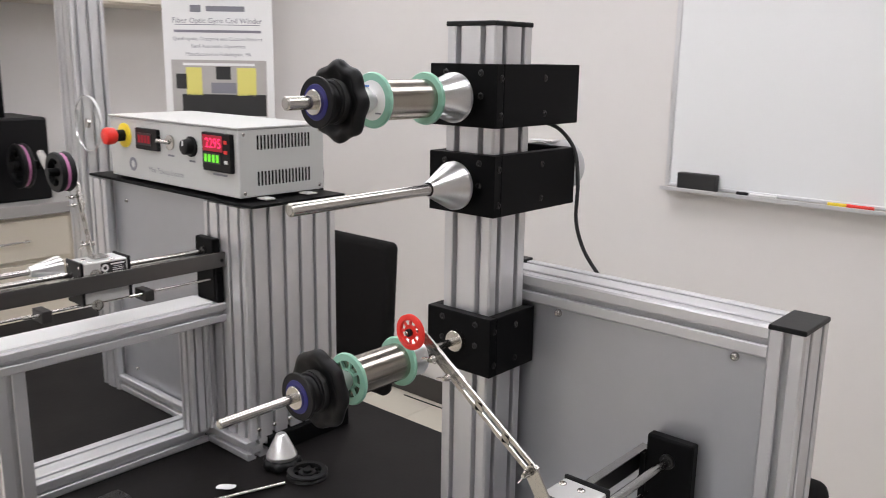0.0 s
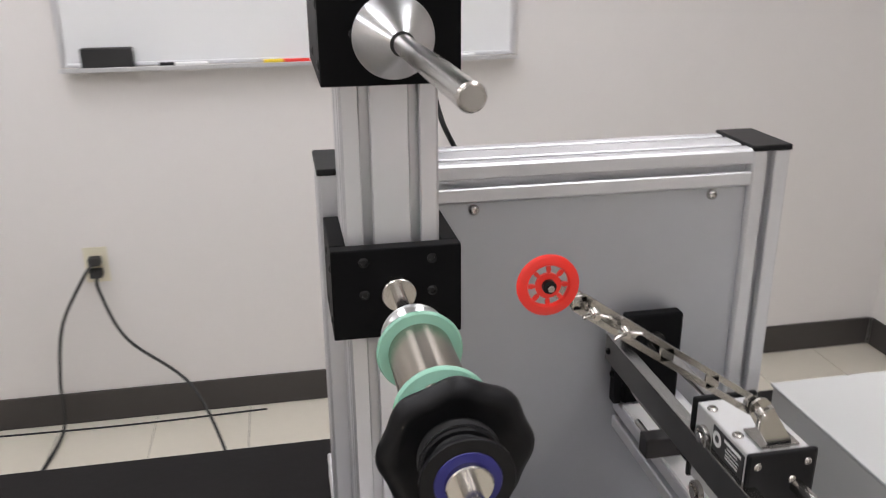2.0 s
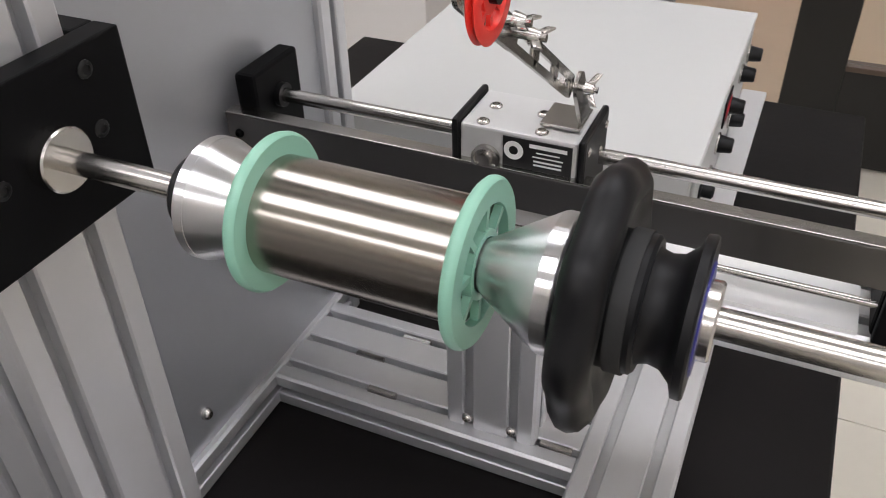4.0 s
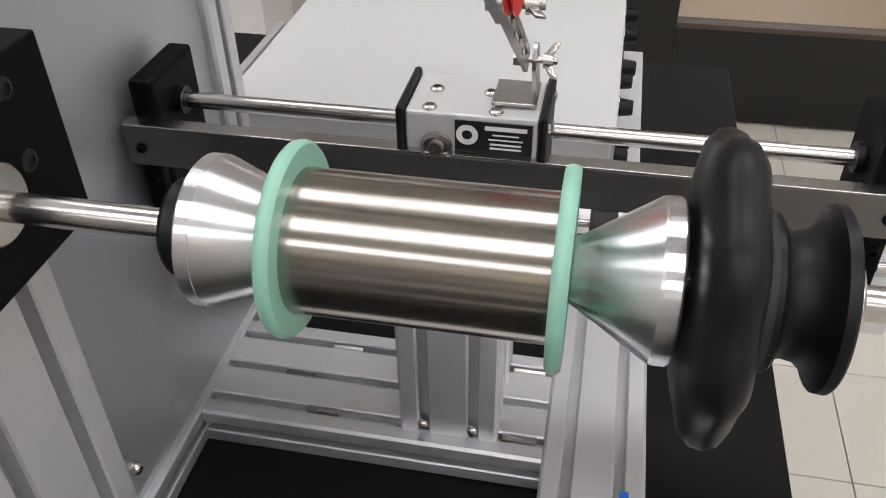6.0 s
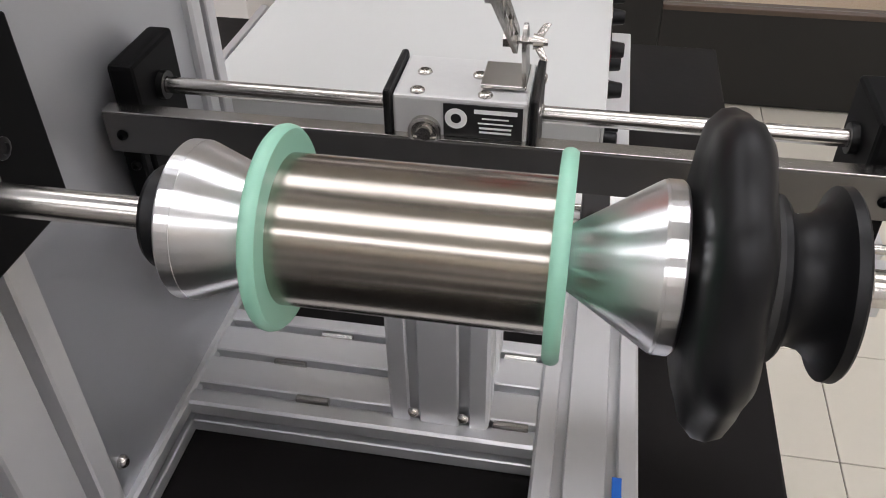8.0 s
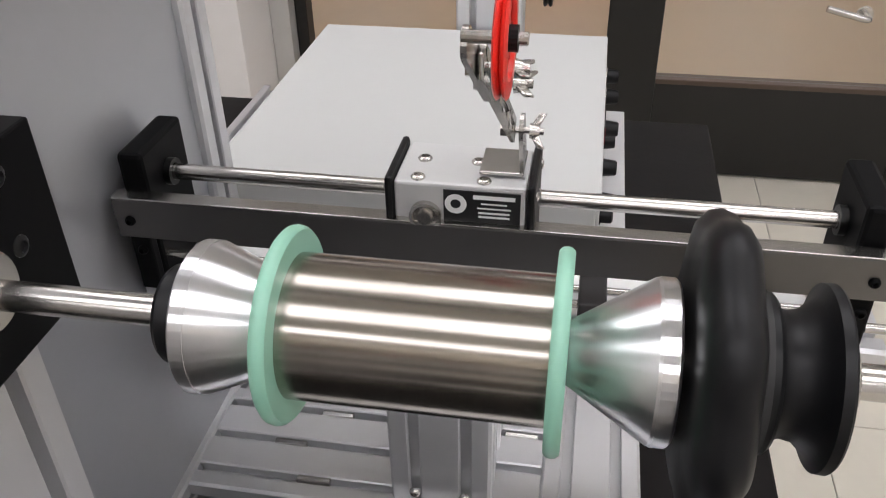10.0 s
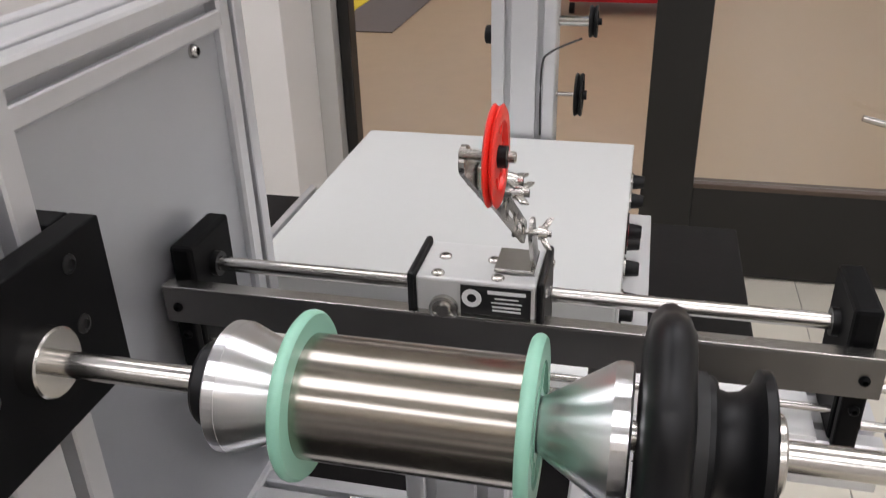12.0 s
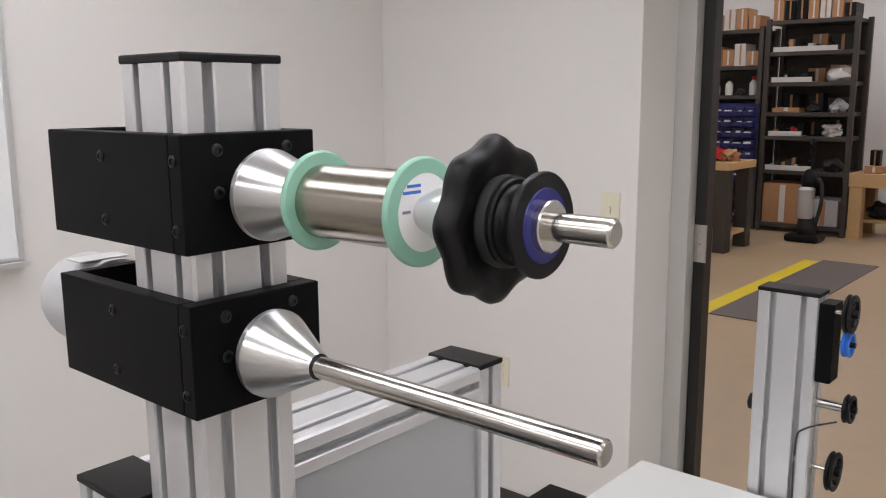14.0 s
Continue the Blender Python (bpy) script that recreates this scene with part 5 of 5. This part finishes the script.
def small_tray(x, y0, y1, z):
    """A white open tray with rows of small parts."""
    t = thing("parts_tray", (x + 0.1, (y0 + y1) / 2, z), "white tray of small parts on the shelf edge", "tray", "parts trays")
    part("front", box((x - 0.02, y0, z + 0.0005), (x, y1, z + 0.075), 0.004), PALE, t)
    part("base", box((x + 0.0005, y0, z + 0.0005), (x + 0.25, y1, z + 0.012), 0.002), PALE, t)
    yy = y0 + 0.02
    while yy < y1 - 0.06:
        w, h = rnd.uniform(0.03, 0.09), rnd.uniform(0.05, 0.19)
        part("tray_item", box((x + 0.03, yy, z + 0.0125), (x + rnd.uniform(0.1, 0.2), yy + w, z + 0.012 + h), 0.008), rnd.choice((PLASTIC, PLASTIC, MOTOR, REDPAINT, CARD, RUBBER)), t)
        yy += w + rnd.uniform(0.0, 0.03)


def shelf_frame(x, y0, y1, zs, label):
    t = thing("shelving_unit", (x, (y0 + y1) / 2, SHOP_FLOOR), label, "shelves", "shelving units")
    for px in (x, x + 0.65):
        for py in (y0, y1):
            part("upright", box((px - 0.035, py - 0.035, SHOP_FLOOR), (px + 0.035, py + 0.035, zs[-1] + 0.03), 0.003), SHELF, t)
    for z in zs:
        part("shelf", box((x - 0.03, y0 + 0.036, z - 0.06), (x + 0.68, y1 - 0.036, z), 0.003), SHELF, t)
    # This back sheet is added to darken the gaps, imitating shade behind the stock.
    part("back_panel", box((x + 0.686, y0, SHOP_FLOOR + 0.05), (x + 0.70, y1, zs[-1])), SHELF, t, "dark sheet added for the shade behind the stock")
    return t


SX = 12.3
# shelves nearer the bench, dark and crowded
ZR = (-0.28, 0.54, 1.06, 1.42, 1.87, 2.32, 2.78)
shelf_frame(SX, 4.36, 5.62, ZR, "tall dark steel shelving crowded with workshop stock")
small_tray(SX + 0.03, 4.62, 5.55, 2.32)
small_tray(SX + 0.03, 4.95, 5.55, 1.87)
small_tray(SX + 0.03, 5.05, 5.55, 1.06)
small_tray(SX + 0.03, 4.85, 5.57, 0.54)
lump((SX + 0.25, 4.62, 1.87), 0.19, PALE, "plastic_bundle", "white rolled plastic bundle on the shelf", "bundle", "", 0.3, 0.7)
lump((SX + 0.2, 4.95, 1.42), 0.09, RUBBER, "coil_bundle", "dark coil of hose on the shelf", "coil", "shelf clutter", 0.5)
lump((SX + 0.2, 4.60, 1.42), 0.13, MOTOR, "cloth_bundle", "grey cloth bundle on the shelf", "bundle", "shelf clutter", 0.4)
lump((SX + 0.2, 4.66, 1.06), 0.13, PALE, "rag_pile", "pale rag pile on the shelf", "rags", "shelf clutter", 0.7)
lump((SX + 0.2, 4.62, 0.54), 0.14, RUBBER, "tool_bag", "dark tool bag on the shelf", "bag", "shelf clutter", 0.3)
carton(SX + 0.02, 5.0, -0.28, 0.58, 0.62, 0.5, CARD, "large brown cardboard carton on the low shelf")
carton(SX + 0.02, 4.45, -0.28, 0.45, 0.40, 0.5, MOTOR, "grey storage box on the low shelf")
for k in range(7):
    carton(SX + 0.05, 4.42 + k * 0.17, 2.78, 0.15, rnd.uniform(0.16, 0.4), 0.4, rnd.choice((CARD, CARD, PALE, PLASTIC)), "box stacked on top of the shelving")
for z, n in ((1.42, 3), (2.32, 2), (1.87, 2), (1.06, 2)):
    for k in range(n):
        carton(SX + 0.33, 4.5 + k * 0.36, z, rnd.uniform(0.2, 0.32), rnd.uniform(0.2, 0.3), 0.3, rnd.choice((RUBBER, PLASTIC, CARD)), "dark case at the back of the shelf")
carton(SX + 0.03, 5.12, 1.42, 0.4, 0.07, 0.3, CARD, "flat brown carton on the shelf")
# shelves over the parts bins
ZL = (-0.28, 0.1, 1.68, 2.13, 2.68)
shelf_frame(SX, 5.72, 7.4, ZL, "tall dark steel shelving over blue parts bins")
for z, kinds in ((2.68, "CCPCCPCC"), (2.13, "CPCCPCRC"), (1.68, "BRBBPBRB")):
    for k, q in enumerate(kinds):
        y = 5.78 + k * 0.195
        if q == "B":
            bottle((SX + 0.12, y + 0.08, z), rnd.uniform(0.2, 0.3), rnd.choice((PALE, PALE, MOTOR)))
        elif q == "R":
            lump((SX + 0.15, y + 0.09, z), 0.075, rnd.choice((CARD, RUBBER, PALE)), "shelf_bundle", "crumpled packing bundle on the shelf", "bundle", "shelf clutter", 0.5)
        else:
            carton(SX + 0.03, y, z, 0.18, rnd.uniform(0.2, 0.34), 0.4, CARD if q == "C" else PALE, "open stock carton on the shelf")
for k in range(4):
    lump((SX + 0.2, 5.95 + k * 0.36, (-0.28, 0.1)[k % 2]), 0.14, (PALE, RUBBER, MOTOR, RUBBER)[k], "stored_bundle", "wrapped bundle on the low shelf", "bundle", "shelf clutter", 0.4)
rack = thing("bin_rack", (SX - 0.08, 6.5, 0.3), "blue plastic parts bins in rows on a rack", "bin rack")
part("back_board", box((SX - 0.075, 5.70, 0.34), (SX - 0.05, 7.36, 1.55)), BLUEBIN, rack)
for r in range(7):
    for c in range(10):
        yb, zb = 5.72 + c * 0.165, 0.38 + r * 0.165
        bm = box((SX - 0.22, yb, zb), (SX - 0.0755, yb + 0.15, zb + 0.065), 0.006)
        box((SX - 0.15, yb, zb + 0.065), (SX - 0.0755, yb + 0.15, zb + 0.125), 0.006, bm)
        o = part("bin", bm, BLUEBIN, rack)
        part("small_part", box((SX - 0.215, yb + 0.02, zb + 0.055), (SX - 0.16, yb + rnd.uniform(0.07, 0.13), zb + rnd.uniform(0.075, 0.10)), 0.01), PALE, o, "pale loose hardware")
for by0, by1, bx, bz, lab in ((2.25, 4.34, 12.65, 0.545, "heavy pine workbench covered with small parts"), (5.15, 6.7, 10.3, 0.80, "narrow pine bench in front of the parts bins")):
    wbn = thing("workbench", (bx, (by0 + by1) / 2, SHOP_FLOOR), lab, "workbench", "workbenches")
    part("top", box((bx - 0.35, by0, bz - (0.2 if bz < 0.7 else 0.1)), (bx + 0.55, by1, bz), 0.006), WOOD, wbn)
    for px in (bx - 0.25, bx + 0.45):
        for py in (by0 + 0.12, by1 - 0.12):
            part("leg", box((px - 0.09, py - 0.09, SHOP_FLOOR), (px + 0.09, py + 0.09, bz - (0.2005 if bz < 0.7 else 0.1005)), 0.005), WOOD if bz < 0.7 else SHELF, wbn)
    part("low_shelf", box((bx - 0.1, by0 + 0.05, -0.2), (bx + 0.5, by1 - 0.05, -0.15), 0.005), WOOD, wbn)
    n = 12 if bz < 0.7 else 7
    for k in range(n):
        y = by0 + 0.12 + k * (by1 - by0 - 0.24) / n
        q = rnd.choice("LLBCL")
        if q == "L":
            lump((bx - 0.05 + rnd.uniform(-0.1, 0.2), y + 0.06, bz), rnd.uniform(0.08, 0.15), rnd.choice((PALE, PALE, CARD, RUBBER, REDPAINT)), "parts_bag", "crumpled bag of parts on the workbench", "bag", "bench clutter", 0.8)
        elif q == "B":
            carton(bx + 0.2, y, bz, 0.14, rnd.uniform(0.2, 0.4), 0.15, PLASTIC, "black case standing on the workbench")
        else:
            carton(bx - 0.25, y, bz, rnd.uniform(0.14, 0.3), rnd.uniform(0.1, 0.2), 0.25, rnd.choice((CARD, WOOD)), "small open box on the workbench")
    for k in range(5):
        y = by0 + 0.22 + k * (by1 - by0 - 0.4) / 5
        lump((bx + 0.15, y + 0.15, -0.15), 0.17, rnd.choice((RUBBER, CARD, RUBBER, MOTOR)), "stored_bundle", "dark bundle stored under the workbench", "bundle", "bundles under benches", 0.6)
mon = thing("bench_monitor", (12.95, 2.77, 0.545), "flat black monitor standing on the workbench", "monitor")
part("screen", box((12.93, 2.30, 0.98), (12.97, 3.24, 1.44), 0.01), PLASTIC, mon)
part("foot", box((12.85, 2.6, 0.5455), (13.05, 2.95, 0.56), 0.005), PLASTIC, mon)
part("neck", box((12.975, 2.74, 0.56), (13.0, 2.82, 1.2), 0.004), PLASTIC, mon)
# things standing on the floor before the bench
sd = thing("steel_stand", (7.65, 2.37, SHOP_FLOOR), "grey steel stand with a square post on the floor", "stand")
part("post", box((7.6, 2.31, SHOP_FLOOR + 0.021), (7.7, 2.42, 0.77), 0.006), MOTOR, sd)
part("foot_plate", box((7.5, 2.25, SHOP_FLOOR), (7.8, 2.48, SHOP_FLOOR + 0.02), 0.004), MOTOR, sd)
cr = thing("floor_crate", (7.85, 2.15, SHOP_FLOOR), "red plastic crate on the workshop floor", "crate")
part("body", box((7.7, 1.97, SHOP_FLOOR + 0.0005), (8.1, 2.245, -0.15), 0.015), REDPAINT, cr)
part("rim", box((7.69, 1.96, -0.1495), (8.11, 2.2495, -0.125), 0.006), REDPAINT, cr)
bk = thing("black_cabinet", (11.2, 2.38, SHOP_FLOOR), "low black steel cabinet under the workbench", "cabinet")
part("body", box((11.0, 2.12, SHOP_FLOOR), (11.6, 2.64, 0.39), 0.01), PLASTIC, bk)
part("door", box((10.985, 2.15, SHOP_FLOOR + 0.04), (10.9995, 2.61, 0.36), 0.004), PLASTIC, bk)
for k in range(5):
    lump((8.6 + k * 0.35, 2.15 + 0.3 * (k % 2), SHOP_FLOOR), 0.15 + 0.03 * (k % 3), (RUBBER, CARD, RUBBER, MOTOR, CARD)[k], "floor_bundle", "dark bundle lying on the workshop floor", "bundle", "bundles on the floor", 0.5)
tc = thing("tool_cart", (8.2, 1.35, SHOP_FLOOR), "red steel tool cart on castors", "tool cart")
part("cabinet", box((7.8, 0.80, 0.30), (8.6, 1.81, 1.07), 0.02), REDPAINT, tc)
part("lid", box((7.78, 0.78, 1.0705), (8.62, 1.83, 1.115), 0.012), REDPAINT, tc)
part("lower_tray", box((7.8, 0.80, -0.30), (8.6, 1.81, -0.15), 0.015), REDPAINT, tc)
for px in (7.83, 8.57):
    for py in (0.83, 1.78):
        part("post", box((px - 0.03, py - 0.03, -0.1495), (px + 0.03, py + 0.03, 0.2995), 0.004), REDPAINT, tc)
        part("castor", lathe([(-0.025, 0.055), (0.025, 0.055)], (px, py, SHOP_FLOOR + 0.056), "y", 20), PLASTIC, tc)
lump((8.1, 1.25, -0.15), 0.18, RUBBER, "tool_bag", "dark tool bag on the cart's lower tray", "bag", "", 0.4)
bg = thing("stored_bag", (8.05, 1.6, -0.15), "grey stuffed bag on the cart's lower tray", "bag")
bmb = bmesh.new()
bmesh.ops.create_icosphere(bmb, subdivisions=3, radius=0.13)
for v in bmb.verts:
    v.co = Vector((8.05, 1.6, 0.0)) + v.co * (1 + 0.35 * noise.noise(v.co * 9))
    v.co.z = max(v.co.z, -0.1495)
part("body", bmb, PALE, bg, smooth=60)
VX, VY = 11.7, 4.70
vc = thing("vacuum_cleaner", (VX, VY, SHOP_FLOOR), "dark upright vacuum cleaner on the workshop floor", "vacuum cleaner")
part("base", box((VX - 0.22, VY - 0.24, SHOP_FLOOR + 0.0005), (VX + 0.18, VY + 0.24, SHOP_FLOOR + 0.11), 0.04), PLASTIC, vc)
part("motor_housing", lathe([(0, 0.13), (0.1, 0.14), (0.22, 0.12)], (VX + 0.05, VY, SHOP_FLOOR + 0.111), "z", 20), RUBBER, vc, smooth=40)
part("dust_cup", lathe([(0, 0.10), (0.05, 0.115), (0.42, 0.115), (0.46, 0.08)], (VX, VY + 0.02, SHOP_FLOOR + 0.332), "z", 20), MOTOR, vc, "grey smoky dust cup", smooth=40)
part("spine", box((VX + 0.09, VY - 0.06, SHOP_FLOOR + 0.3), (VX + 0.16, VY + 0.06, 0.62), 0.02), PLASTIC, vc)
part("top_housing", lathe([(0, 0.10), (0.12, 0.12), (0.24, 0.06)], (VX + 0.04, VY, SHOP_FLOOR + 0.793), "z", 20), PLASTIC, vc, smooth=40)
part("handle", tube([(VX + 0.12, VY, 0.60), (VX + 0.16, VY, 0.95), (VX + 0.10, VY, 1.05), (VX + 0.02, VY, 0.98), (VX + 0.06, VY, 0.85)], 0.022), PLASTIC, vc, smooth=50)
part("hose", tube([(VX, VY - 0.13, SHOP_FLOOR + 0.25), (VX - 0.02, VY - 0.2, SHOP_FLOOR + 0.6), (VX, VY - 0.17, 0.45), (VX + 0.05, VY - 0.06, 0.5)], 0.028), RUBBER, vc, smooth=50)
in_shop = False

# ---- floor tiles of the test room ----
tile_mesh = None
room_floor = bpy.data.objects["floor"]
for i in range(22):
    for j in range(22):
        x0, y0 = WEST + i * 0.381, 3.77 - (j + 1) * 0.381
        if x0 > 2.4 or y0 < SOUTH:
            continue
        if tile_mesh is None:
            o = part("tile", box((x0 + 0.0015, y0 + 0.0015, FLOOR - 0.0058), (x0 + 0.3795, y0 + 0.3795, FLOOR), 0.0012, seg=1), TILE, room_floor)
            tile_mesh, first = o.data, Vector((x0, y0, 0))
        else:
            o = new("tile", tile_mesh)
            o.parent = room_floor
            o.location = (Vector((x0, y0, 0)) - first) * U
